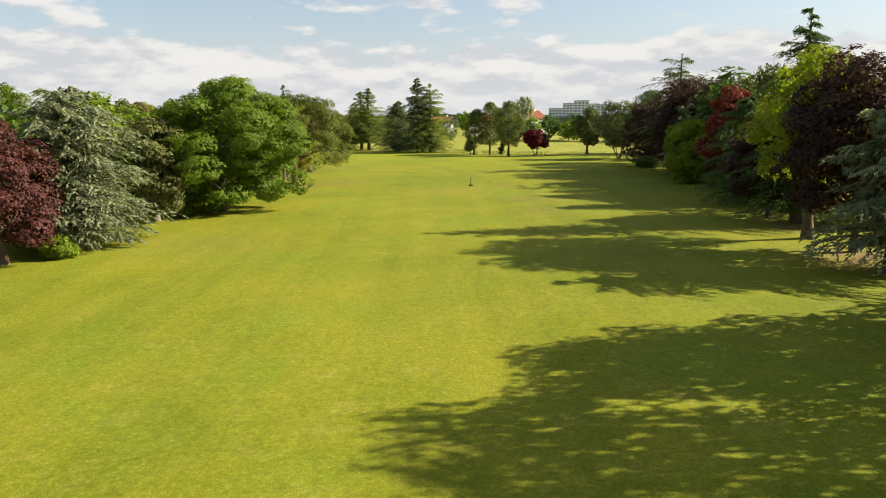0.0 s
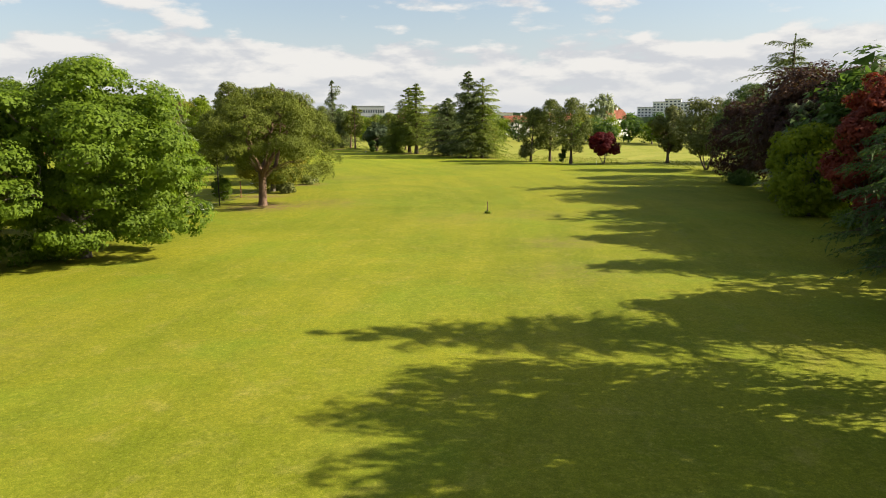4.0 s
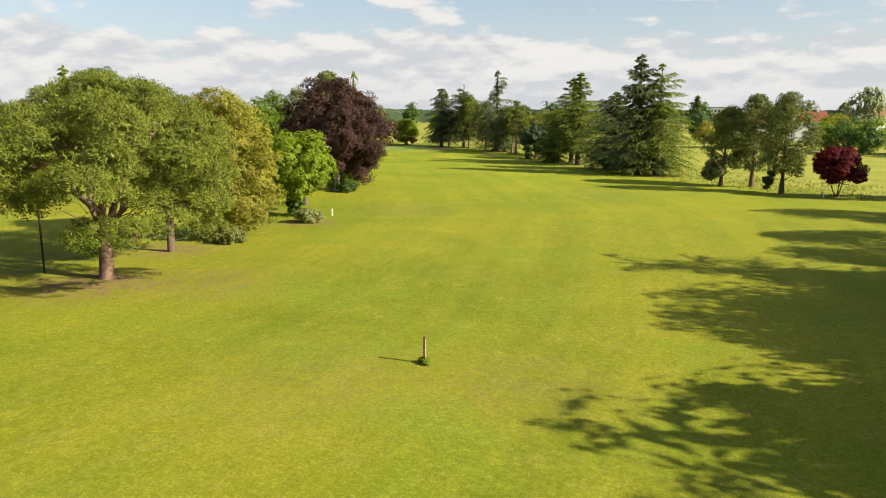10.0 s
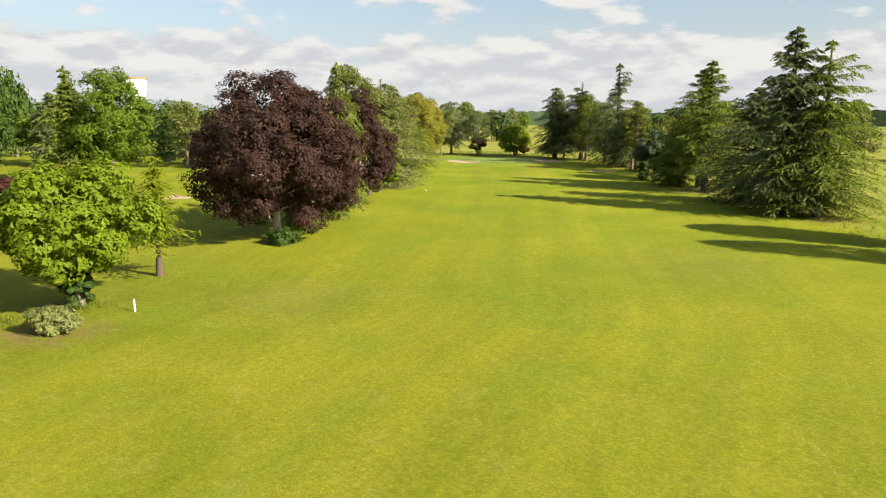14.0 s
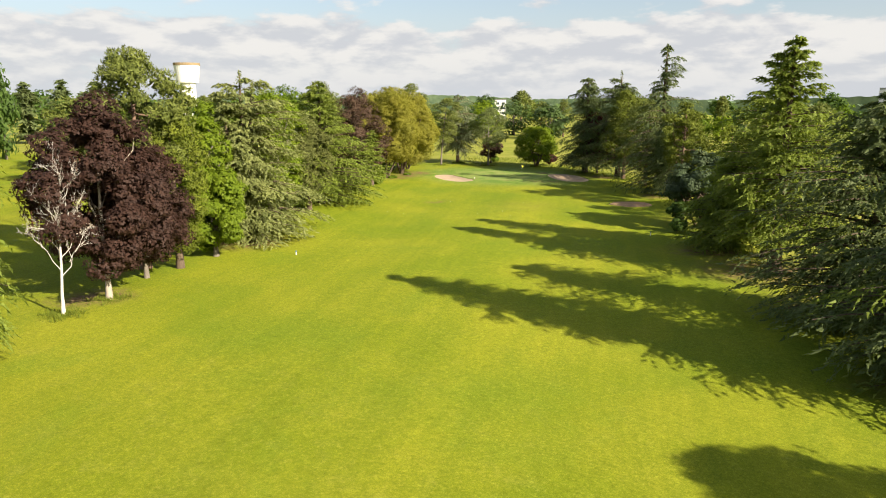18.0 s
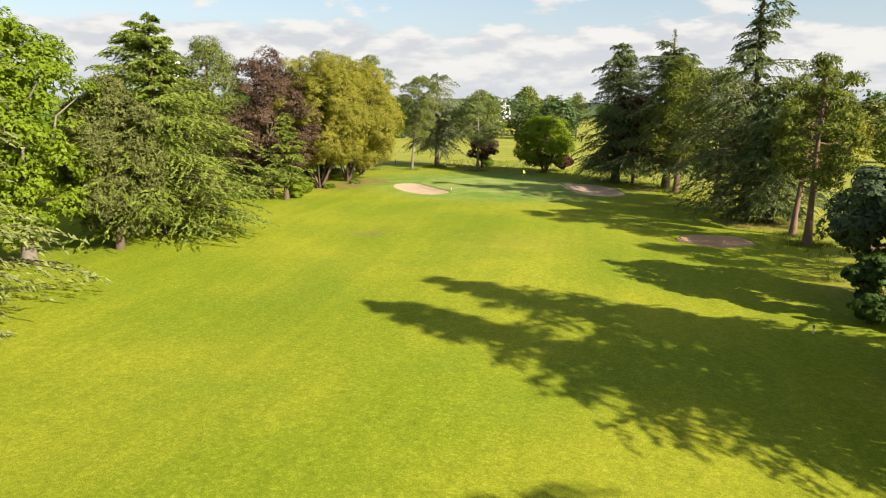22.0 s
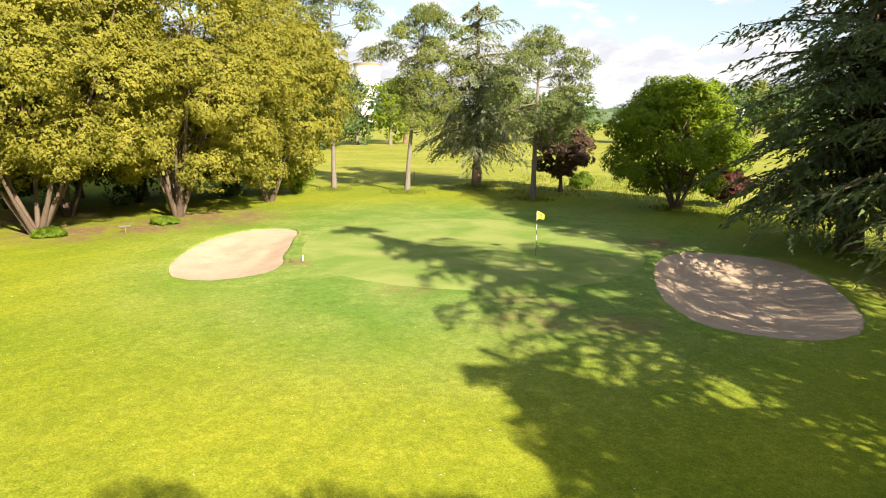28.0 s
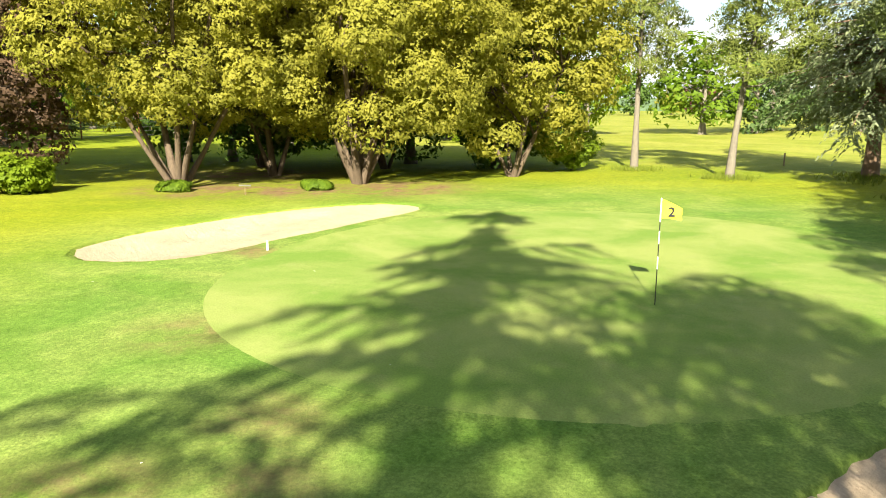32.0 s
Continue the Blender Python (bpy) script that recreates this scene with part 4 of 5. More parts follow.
broadleaf("copper_beech", -63.8, 204.6, 12.0, 4.6, "copper", "smaller dark beech beside a copper beech", "grey", 0.09, 70, 0.34, 1.0, 0.2, seed=270, top=0.45, size=(0.16, 0.26))
pine("pine_tree", -67.5, 206.0, 19.6, 5.4, "tall green pine above the copper beech", base=0.35, lobes=40, seed=28, limit=18000, size=(0.2, 0.32))
pine("pine_tree", -65.6, 208.4, 14.6, 3.4, "yellowish green pine in the wood's edge", "umbrella", 0.08, 40, 29, limit=18000, size=(0.24, 0.38), flat=0.75, leaf=0.34, bark="brown")
broadleaf("field_maple", -72.2, 213.6, 16.0, 4.0, "bright", "tall bright green maple behind a pine", "grey", 0.06, 60, 0.34, 1.0, seed=290, size=(0.18, 0.28))
broadleaf("field_maple", -68.2, 213.2, 9.2, 3.6, "bright", "bright green broadleaved tree under a cedar", "grey", 0.08, 50, 0.34, 1.0, seed=30)
conifer("silver_cedar", -74.2, 219.8, 18.4, 7.6, "silver", "pale silvery green cedar with drooping sprays", "brown", 0.03, 270, 16, 7, 0.12, 0.30, 0.28, 0.5, 31, leaders=3)
broadleaf("lime_tree", -87.3, 230.5, 16.8, 5.2, "lime", "tall bright green lime tree, leafy to the ground", "grey", 0.03, 90, 0.38, 1.0, seed=32, top=0.4, size=(0.18, 0.28))
pine("pine_tree", -88.0, 236.8, 12.5, 4.2, "dull green pine beside a spreading cedar", "olive", 0.06, 50, 33, size=(0.26, 0.38), flat=0.8, leaf=0.36, limit=28000, bark="brown")
conifer("deodar_cedar", -92.0, 241.5, 17.8, 8.6, "deodar", "yellow-green deodar cedar with long level boughs", "brown", 0.05, 175, 17, 7, 0.06, 0.20, 0.22, 0.85, 34, rough=0.35)
conifer("young_fir", -105.4, 261.2, 9.8, 3.0, "deodar", "small open fir tree on the grass", "brown", 0.2, 70, 9, 5, 0.05, 0.12, 0.1, 0.85, 35, tuft=0.45, category="fir tree")
broadleaf("copper_beech", -111.2, 262.2, 17.4, 6.0, "brown", "brownish purple beech behind the golden trees", "brown", 0.06, 120, 0.28, 0.9, seed=36, top=0.5, size=(0.13, 0.23), limit=32000)
pine("pine_tree", -114.5, 256.5, 18.4, 5.4, "tall dark pine behind the copper beech", base=0.08, lobes=44, seed=37, size=(0.24, 0.36), bark="brown", limit=22000, leaf=0.36)
broadleaf("oak_tree", -119.5, 252.5, 17.6, 6.2, "hornbeam", "deep green oak behind a deodar cedar", "grey", 0.1, 70, 0.45, 0.9, seed=38)
broadleaf("golden_oak", -113.6, 271.0, 17.6, 7.3, "golden", "golden evergreen oak on forked brown stems", "brown", 0.14, 125, 0.23, 1.0, 0.26, 7, 39, "golden oaks", 0.3, size=(0.15, 0.24), limit=98000, spread=(0.62, 0.9), rs=0.42)
broadleaf("golden_oak", -118.2, 278.6, 17.4, 7.9, "golden", "golden evergreen oak on spreading brown stems", "brown", 0.14, 135, 0.23, 1.0, 0.26, 9, 40, "golden oaks", 0.3, size=(0.15, 0.24), limit=104000, spread=(0.62, 0.9), rs=0.42)
broadleaf("golden_oak", -121.6, 272.0, 15.6, 5.6, "olive", "darker evergreen oak among the golden oaks", "brown", 0.16, 70, 0.4, 0.9, 0.26, 4, 41, "golden oaks")
broadleaf("golden_oak", -124.4, 285.6, 16.2, 6.4, "golden", "golden evergreen oak behind the bunker", "brown", 0.1, 110, 0.28, 1.0, 0.2, 4, 42, "golden oaks", 0.4, size=(0.16, 0.26), limit=50000, rs=0.42)
# added for shade: they block the sunlit field between the golden oaks' stems
for bx, by, bh, br, seed in ((-127.5, 268.0, 13.0, 5.5, 421), (-128.5, 276.5, 13.5, 5.6, 422), (-130.5, 283.5, 12.0, 4.4, 423)):
    broadleaf("holm_oak", bx, by, bh, br, "dark", "dark evergreen oak added behind the golden oaks to hide the sunlit field", "brown", 0.02, 56, 0.4, 0.9, 0.2, 3, seed, "holm oaks", limit=9000)
bush("hazel_bush", -129.6, 288.6, 3.2, 2.0, "bright", "fresh green bush at the edge of the oaks' shade", 424, 0.26)
broadleaf("hazel_tree", -134.0, 284.5, 9.0, 4.6, "bright", "fresh green tree at the far edge of the shade", "brown", 0.1, 40, 0.36, 0.9, seed=43)
pine("pine_tree", -130.8, 292.4, 18.6, 4.8, "slender pine with a bare pale trunk behind the green", "pine", base=0.28, lobes=27, seed=44, bark="grey", girth=0.2, group="pines behind the green", size=(0.2, 0.33), leaf=0.27, limit=24000, flat=0.55)
pine("pine_tree", -126.4, 297.6, 15.4, 4.7, "leaning pine with a pale trunk behind the green", "pine", base=0.32, lobes=25, seed=45, bark="grey", girth=0.2, group="pines behind the green", lean=(0.3, 1.6), size=(0.2, 0.33), leaf=0.27, limit=24000, flat=0.55)
conifer("blue_cedar", -128.8, 305.4, 16.4, 5.6, "blue", "blue-grey cedar with a reddish trunk behind the green", "pine", 0.2, 120, 16, 9, 0.12, 0.5, 0.6, 0.55, 46, girth=0.36, tuft=0.36)
pine("pine_tree", -118.3, 305.2, 13.2, 5.6, "pine with a bare upper stem behind the green", "scots", base=0.3, lobes=22, seed=47, bark="grey", girth=0.22, lean=(-0.6, 0.9), size=(0.2, 0.3), group="pines behind the green", leaf=0.27, limit=26000)
broadleaf("copper_bush", -122.5, 310.5, 6.0, 2.6, "brown", "purple-leaved low tree behind the pines", "brown", 0.2, 30, 0.28, 0.5, seed=48)
broadleaf("box_tree", -108.8, 311.3, 9.0, 5.3, "lime", "rounded green tree on many dark stems", "brown", 0.1, 70, 0.25, 1.0, 0.2, 6, 49, size=(0.16, 0.26), limit=40000)
broadleaf("plum_bush", -108.3, 315.6, 3.2, 1.8, "plum", "small dark red bush on the grass", "brown", 0.12, 20, 0.24, 0.9, 0.06, 3, 50, category="bush")
bush("garden_bush", -124.3, 314.0, 1.5, 1.1, "hornbeam", "small green bush in the long grass", 51)

broadleaf("hornbeam", -117.4, 193.0, 20.5, 8.2, "hornbeam", "tall dense green tree on the far side of the range", "grey", 0.12, 90, 0.6, 1.0, seed=331, size=(0.16, 0.27))
conifer("deodar_cedar", -122.0, 187.5, 21.0, 5.5, "deodar", "tall green conifer on the far side of the range", "brown", 0.1, 110, 12, 5, 0.1, 0.3, 0.3, 0.85, 332, tuft=0.7)

# ---- the sunny side ----
conifer("blue_cedar", -93.4, 308.9, 19.8, 7.0, "cedar", "dark blue-green cedar with a thick trunk beside the bunker", "brown", 0.11, 190, 15, 6, 0.12, 0.42, 0.45, 0.6, 60, girth=0.52)
broadleaf("copper_beech", -91.5, 310.6, 13.5, 3.8, "plum", "red-brown beech growing through a cedar", "brown", 0.14, 50, 0.36, 0.9, 0.2, seed=61)
conifer("blue_cedar", -84.2, 307.4, 21.0, 6.6, "cedar", "tall dark cedar with an open flat top", "brown", 0.12, 160, 15, 6, 0.12, 0.34, 0.35, 0.6, 62, rough=0.5)
pine("pine_tree", -80.8, 304.2, 17.0, 5.2, "green pine among the cedars", "umbrella", base=0.2, lobes=44, seed=63, leaf=0.34, limit=24000, size=(0.2, 0.32))
conifer("blue_cedar", -61.8, 288.0, 13.7, 5.4, "cedar", "dark cedar with a thick trunk and drooping boughs", "brown", 0.10, 140, 14, 6, 0.10, 0.40, 0.4, 0.72, 64, girth=0.5, rough=0.4)
conifer("blue_cedar", -66.5, 293.4, 24.4, 7.2, "cedar", "very tall grey-green cedar with long drooping sprays", "brown", 0.05, 150, 14, 6, 0.1, 0.45, 0.5, 0.74, 65, girth=0.5, rough=0.85)
pine("pine_tree", -72.0, 297.8, 15.2, 5.6, "dark pine hidden among the cedars", base=0.12, lobes=44, seed=650, flat=0.8, size=(0.22, 0.32), leaf=0.36, limit=20000)
pine("pine_tree", -57.2, 282.7, 12.4, 3.6, "pine with a leaning reddish trunk", "umbrella", 0.34, 24, 66, lean=(0.8, 0.6), girth=0.26, leaf=0.36, limit=10000, size=(0.2, 0.32))
pine("pine_tree", -54.6, 279.2, 14.8, 4.0, "pine with a dark straight trunk", "umbrella", 0.30, 26, 67, girth=0.3, leaf=0.36, limit=11000, size=(0.2, 0.32))
pine("pine_tree", -47.0, 277.8, 12.0, 4.0, "low olive-green pine beside the brown bunker", "umbrella", 0.12, 36, 680, leaf=0.36, limit=6000, size=(0.2, 0.3), flat=0.8)
pine("pine_tree", -41.0, 272.5, 12.5, 4.4, "olive-green pine behind the juniper", "umbrella", 0.14, 34, 681, leaf=0.36, limit=11000, size=(0.2, 0.3), flat=0.8)
pine("pine_tree", -37.0, 281.0, 15.0, 5.0, "open-crowned pine at the edge of the field", "pine", 0.2, 36, 682, leaf=0.38, limit=11000, size=(0.2, 0.3), flat=0.8)
broadleaf("blue_juniper", -43.5, 264.0, 9.8, 4.4, "juniper", "dark blue-green shrubby tree on forked stems", "brown", 0.12, 80, 0.36, 1.0, 0.26, 4, 68, size=(0.15, 0.24))
bush("elder_bush", -38.8, 260.6, 4.6, 2.1, "olive", "pale green bush at the foot of the trees", 69, 0.26)
broadleaf("box_bush", -43.8, 259.5, 3.8, 1.3, "dark", "dark rounded evergreen bush", "brown", 0.05, 26, 0.26, 1.0, 0.06, 2, 70, category="bush")
conifer("deodar_cedar", -27.4, 247.4, 20.8, 6.8, "deodar", "tall green deodar cedar with level boughs", "brown", 0.14, 150, 16, 6, 0.10, 0.24, 0.22, 0.85, 71, girth=0.5, rough=0.45)
conifer("deodar_cedar", -30.6, 253.2, 20.0, 6.0, "deodar", "green deodar cedar close behind a taller one", "brown", 0.14, 140, 16, 6, 0.10, 0.24, 0.22, 0.85, 720, rough=0.45)
conifer("deodar_cedar", -35.5, 254.6, 10.5, 4.6, "deodar", "low spreading green cedar", "brown", 0.03, 130, 14, 6, 0.12, 0.35, 0.3, 0.6, 72)
conifer("blue_cedar", -16.2, 235.6, 16.0, 5.8, "cedar", "broad dark cedar over an ivy-covered trunk", "brown", 0.06, 210, 15, 6, 0.14, 0.30, 0.35, 0.5, 73)
bush("ivy_bush", -17.4, 233.4, 3.4, 1.7, "dark", "dark ivy bush round a cedar's trunk", 74)
conifer("blue_cedar", -9.6, 226.2, 22.8, 6.4, "cedar", "tall dark cedar with a forked trunk", "brown", 0.05, 190, 16, 6, 0.14, 0.30, 0.35, 0.7, 75, girth=0.6)
conifer("deodar_cedar", -5.8, 226.6, 21.0, 7.4, "deodar", "tall green cedar beside a dark one", "brown", 0.05, 170, 16, 6, 0.10, 0.28, 0.3, 0.75, 76, girth=0.45)
pine("pine_tree", 7.4, 211.9, 13.0, 4.8, "broken pine with a split trunk", base=0.2, lobes=30, seed=77, lean=(0.8, 1.4), top=0.6, bark="brown", size=(0.2, 0.32), leaf=0.36, limit=14000)
bush("ivy_bush", 6.4, 210.0, 4.6, 2.4, "olive", "ivy and brushwood round a broken pine", 78, 0.28)
pine("pine_tree", 12.1, 212.9, 15.0, 4.8, "dark pine on the edge of the field", base=0.14, lobes=40, seed=79, flat=0.7, top=0.62, bark="brown", size=(0.24, 0.36), leaf=0.36, limit=20000)
pine("pine_tree", 16.9, 204.6, 15.0, 4.9, "dark pine with ivy up its trunk", base=0.14, lobes=40, seed=80, flat=0.7, top=0.55, bark="brown", size=(0.24, 0.36), leaf=0.36, limit=20000)
bush("ivy_bush", 15.0, 205.6, 4.0, 1.0, "dark", "ivy growing up a pine trunk", 81)
broadleaf("red_maple", 24.3, 202.8, 7.0, 3.6, "maple", "small round crimson-leaved maple", "brown", 0.3, 50, 0.34, 1.0, 0.16, 3, 82, size=(0.2, 0.32))
broadleaf("holm_oak", 38.9, 204.4, 13.2, 4.2, "olive", "narrow dark evergreen oak", "brown", 0.14, 50, 0.4, 0.9, seed=83)
broadleaf("magnolia_tree", 43.0, 183.0, 14.2, 6.4, "olive", "many-stemmed evergreen magnolia on the rough's edge", "brown", 0.16, 70, 0.42, 0.9, 0.26, 4, 84)
pine("pine_tree", 46.0, 165.0, 16.2, 7.2, "broad dark pine on the field's edge", "spruce", 0.12, 50, 85, limit=20000, flat=0.8)
broadleaf("copper_beech", 43.6, 155.0, 13.5, 5.8, "copper", "dark purple beech, leafy to the ground", "brown", 0.04, 70, 0.4, 0.9, seed=86)
conifer("blue_cedar", 46.2, 145.4, 22.4, 5.8, "cedar", "tall cedar with a flat open crown above the trees", "brown", 0.26, 84, 14, 6, 0.06, 0.30, 0.3, 0.32, 87, rough=0.45)
broadleaf("scarlet_maple", 47.5, 138.0, 15.0, 5.0, "scarlet", "red-leaved maple among evergreens", "brown", 0.08, 60, 0.4, 0.9, seed=88)
conifer("blue_cedar", 41.5, 125.5, 12.5, 4.6, "blue", "blue-grey cedar among dark trees", base=0.05, branches=100, rise=0.2, droop=0.3, power=0.55, seed=89)
broadleaf("holm_oak", 45.0, 118.0, 15.5, 5.2, "dark", "dark evergreen oak behind a young lime tree", "brown", 0.08, 60, 0.42, 0.9, seed=231)
broadleaf("copper_beech", 46.8, 132.2, 16.7, 9.4, "copper", "broad purple beech in the dark belt of trees", "brown", 0.06, 120, 0.48, 1.0, top=0.05, limit=36000, seed=232)
broadleaf("lime_tree", 38.8, 113.5, 9.7, 4.8, "acid", "bright yellow-green young tree", "grey", 0.06, 60, 0.38, 1.0, seed=90)
broadleaf("scarlet_maple", 39.2, 99.8, 14.2, 3.9, "scarlet", "red-leaved maple behind a green cedar", "brown", 0.1, 60, 0.4, 0.9, seed=91)
conifer("deodar_cedar", 36.8, 86.8, 12.6, 4.8, "spruce", "dark green cedar with hanging boughs", "brown", 0.08, 125, 15, 6, 0.1, 0.4, 0.4, 0.6, 92)
conifer("spruce_tree", 35.0, 70.0, 20.2, 6.6, "spruce", "tall dark spruce above the acacia", "brown", 0.08, 162, 14, 6, 0.2, 0.25, 0.25, 0.85, 93, category="spruce tree")
broadleaf("copper_beech", 33.6, 73.2, 9.6, 4.2, "copper", "low dark purple tree under the acacia", "brown", 0.18, 50, 0.38, 0.9, 0.2, seed=94)
broadleaf("acacia_tree", 31.6, 60.6, 15.8, 5.2, "acid", "yellow-leaved acacia in full light", "brown", 0.26, 90, 0.34, 0.8, 0.42, seed=95, flat=0.6, size=(0.15, 0.26))
broadleaf("copper_beech", 32.2, 54.4, 15.0, 5.4, "copper", "dark purple beech at the fairway's edge", "brown", 0.16, 80, 0.4, 1.0, 0.3, seed=96)
conifer("blue_cedar", 30.6, 47.2, 12.8, 5.4, "blue", "blue-grey cedar beside the purple beech", base=0.14, branches=110, rise=0.15, droop=0.35, power=0.55, seed=97)
broadleaf("oak_tree", 31.0, 32.0, 14.6, 5.8, "hornbeam", "green oak beside the tee end of the fairway", "grey", 0.14, 50, 0.5, 0.8, limit=12000, seed=98)
broadleaf("oak_tree", 29.0, 24.0, 17.0, 6.6, "hornbeam", "green oak beside the tee end of the fairway", "grey", 0.14, 50, 0.5, 0.8, limit=12000, seed=99)
broadleaf("oak_tree", 31.0, 12.0, 15.5, 6.0, "hornbeam", "green oak beside the tee end of the fairway", "grey", 0.14, 50, 0.5, 0.8, limit=12000, seed=100)


# ---- the ground and what is cut into it ----
for bx, by, reach in ((-24, 116, 4.0), (-29, 128, 3.0), (-28, 146, 2.2), (-60, 199, 2.5), (-73, 219, 4.0), (-113.6, 272.5, 3.4), (-114.6, 277.0, 3.0), (-117, 281, 3.6), (-122, 270, 5.0),
                      (-28, 247, 5.0), (-36, 252, 3.0), (-98.2, 300.8, 1.2), (-9, 226, 3.0), (-4, 224, 2.5), (-86, 305, 3.0), (-62, 287, 3.5), (32, 52, 4.0), (34, 68, 3.0), (-119, 305, 1.5)):
    BARE.append((bx, by, reach, 0.9))
for bx, by, reach, much in ((11.6, 93.5, 3.0, 0.35), (-81.6, 256, 1.3, 0.8), (9.0, 112.0, 4.0, 0.2), (1.0, 108.0, 5.0, 0.16), (-93.3, 285.0, 1.0, 0.5), (-88.1, 287.1, 1.2, 0.6), (-90.5, 288.0, 0.8, 0.5), (-89.2, 288.7, 0.8, 0.5), (-100.3, 282.4, 0.8, 0.6), (-97.7, 299.7, 1.3, 0.8), (-86.6, 289.8, 1.2, 0.6), (12.5, 82, 4.0, 0.2), (-20, 60, 7.0, 0.14), (-17, 120, 5.0, 0.3), (-18, 240, 6.0, 0.5), (-44, 268, 5.0, 0.4), (-70, 262, 5.0, 0.12), (-6, 190, 7.0, 0.15), (-24, 160, 5.0, 0.2)):
    BARE.append((bx, by, reach, much))
build_ground()
disc("putting_green", GREEN, rim_green, TURF, lambda x, y, k: swell(x, y) - 0.008 + 0.045 * (1 - k**5), 22, "smooth pale close-mown putting green", "putting green")
for (centre, rim, deep), mat, label in zip(BUNKERS, (SAND, SAND, SAND_DARK), ("pale sand bunker beside the putting green", "deep raked sand bunker in half shade", "shallow brown sand bunker under the trees")):
    disc("sand_bunker", centre, lambda t, rim=rim: 1.03 * rim(t), mat, bowl(deep, centre), 18, label, "sand bunker")
for centre, rim, deep in BUNKERS:
    grass_lip(centre, rim)
disc("sand_patch", (-86.8, 187), lambda t: 2.6 + 0.5 * np.sin(np.radians(3 * t)), SAND, lambda x, y, k: level_all(x, y) + 0.03 * (1 - k), 6, "worn sandy patch on the practice range", "sand")


# ---- small things on the course ----
def flag():
    ob = thing("golf_flag", -97.2, 292.85, "yellow numbered flag on a black and white stick", "golf flag")
    cuts = ((0.0, 0.75, BLACK), (0.75, 1.0, WHITE), (1.0, 1.25, BLACK), (1.25, 1.5, WHITE), (1.5, 1.68, BLACK), (1.68, 2.13, WHITE))
    for z0, z1, mat in cuts:
        part("stick", rod(0, 0, z0, z1, 0.0105), mat, ob)
    part("cup", rod(0, 0, 0.0, 0.032, 0.055, None, 16), WHITE, ob)
    nu, nv = 12, 7
    u, v = np.meshgrid(np.linspace(0, 1, nu), np.linspace(0, 1, nv))
    fold = 0.03 * np.sin(u * 6.0) * u
    high = 0.37 * (1 - 0.38 * u)
    front = np.stack([fold - 0.004, 0.012 + u * 0.38, 2.11 - 0.17 * u**1.3 - v * high], -1).reshape(-1, 3)
    back = front + np.array([0.008, 0, 0])
    i, j = np.meshgrid(np.arange(nu - 1), np.arange(nv - 1))
    a = (j * nu + i).ravel()
    f = np.stack([a, a + 1, a + nu + 1, a + nu], -1)
    n = nu * nv
    cloth = child("cloth", quads("cloth", np.concatenate([front, back]), np.concatenate([f, f[:, ::-1] + n]), YELLOW, True), ob)
    text = bpy.data.curves.new("number", "FONT")
    text.body, text.size, text.extrude, text.offset, text.align_x, text.align_y = "2", 0.25, 0.002, 0.008, "CENTER", "CENTER"
    text.materials.append(BLACK)
    for x, turn in ((0.03, 90), (-0.03, -90)):
        num = child("number", text, cloth)
        num.matrix_local = Matrix.Translation((x, 0.2, 1.87)) @ pose(0, 0, 0, 90, 0, turn)


flag()


def stake(x, y, h, label, mat=WHITE, cap=None, r=0.035, group="white stakes"):
    ob = thing("marker_stake", x, y, label, "marker stake", group)
    part("stake", rod(0, 0, -0.05, h, r, None, 8, r * 0.9), mat, ob)
    if cap:
        part("cap", rod(0, 0, h, h + 0.14, r * 1.05), cap, ob)


stake(-28.6, 151.4, 0.85, "white painted out-of-bounds stake", r=0.06)
stake(22.6, 201.6, 0.8, "white painted stake by the red maple", r=0.06)
stake(-70.5, 168.0, 0.9, "white stake on the practice range", r=0.06)
stake(-63.5, 219.5, 0.3, "short white and blue yardage marker", WHITE, BLUE, 0.045, "yardage markers")
stake(-45.1, 255.7, 0.3, "short white and blue yardage marker", WHITE, BLUE, 0.045, "yardage markers")
stake(-100.6, 282.7, 0.26, "small white bunker marker", WHITE, None, 0.028, "yardage markers")
stake(-136.7, 302.3, 0.9, "wooden stake in the long grass", TIMBER, None, 0.06, "wooden stakes")


def post():
    ob = thing("distance_post", 4.15, 112.4, "brown wooden distance post in the fairway", "post")
    part("post", box(-0.055, -0.055, -0.1, 0.055, 0.055, 1.27, None, 0.008), TIMBER, ob)
    part("cap", box(-0.065, -0.065, 1.27, 0.065, 0.065, 1.335, None, 0.012), RUST, ob)


post()
bush("grass_tuft", 4.2, 112.35, 0.15, 0.32, "lime", "taller grass round a wooden post", 120, 0.16, category="grass tuft")


def rake_stand():
    ob = thing("rake", -112.2, 275.4, "bunker rake standing upright beside the golden oaks", "rake")
    part("handle", rod(0, 0, 0.0, 0.40, 0.014), TIMBER, ob)
    part("head", box(-0.03, -0.3, 0.38, 0.03, 0.3, 0.43, None, 0.01), WIRE, ob)
    for k in range(7):
        part("tine", rod(0.0, -0.27 + k * 0.09, 0.43, 0.50, 0.008, None, 5), WIRE, ob)


rake_stand()


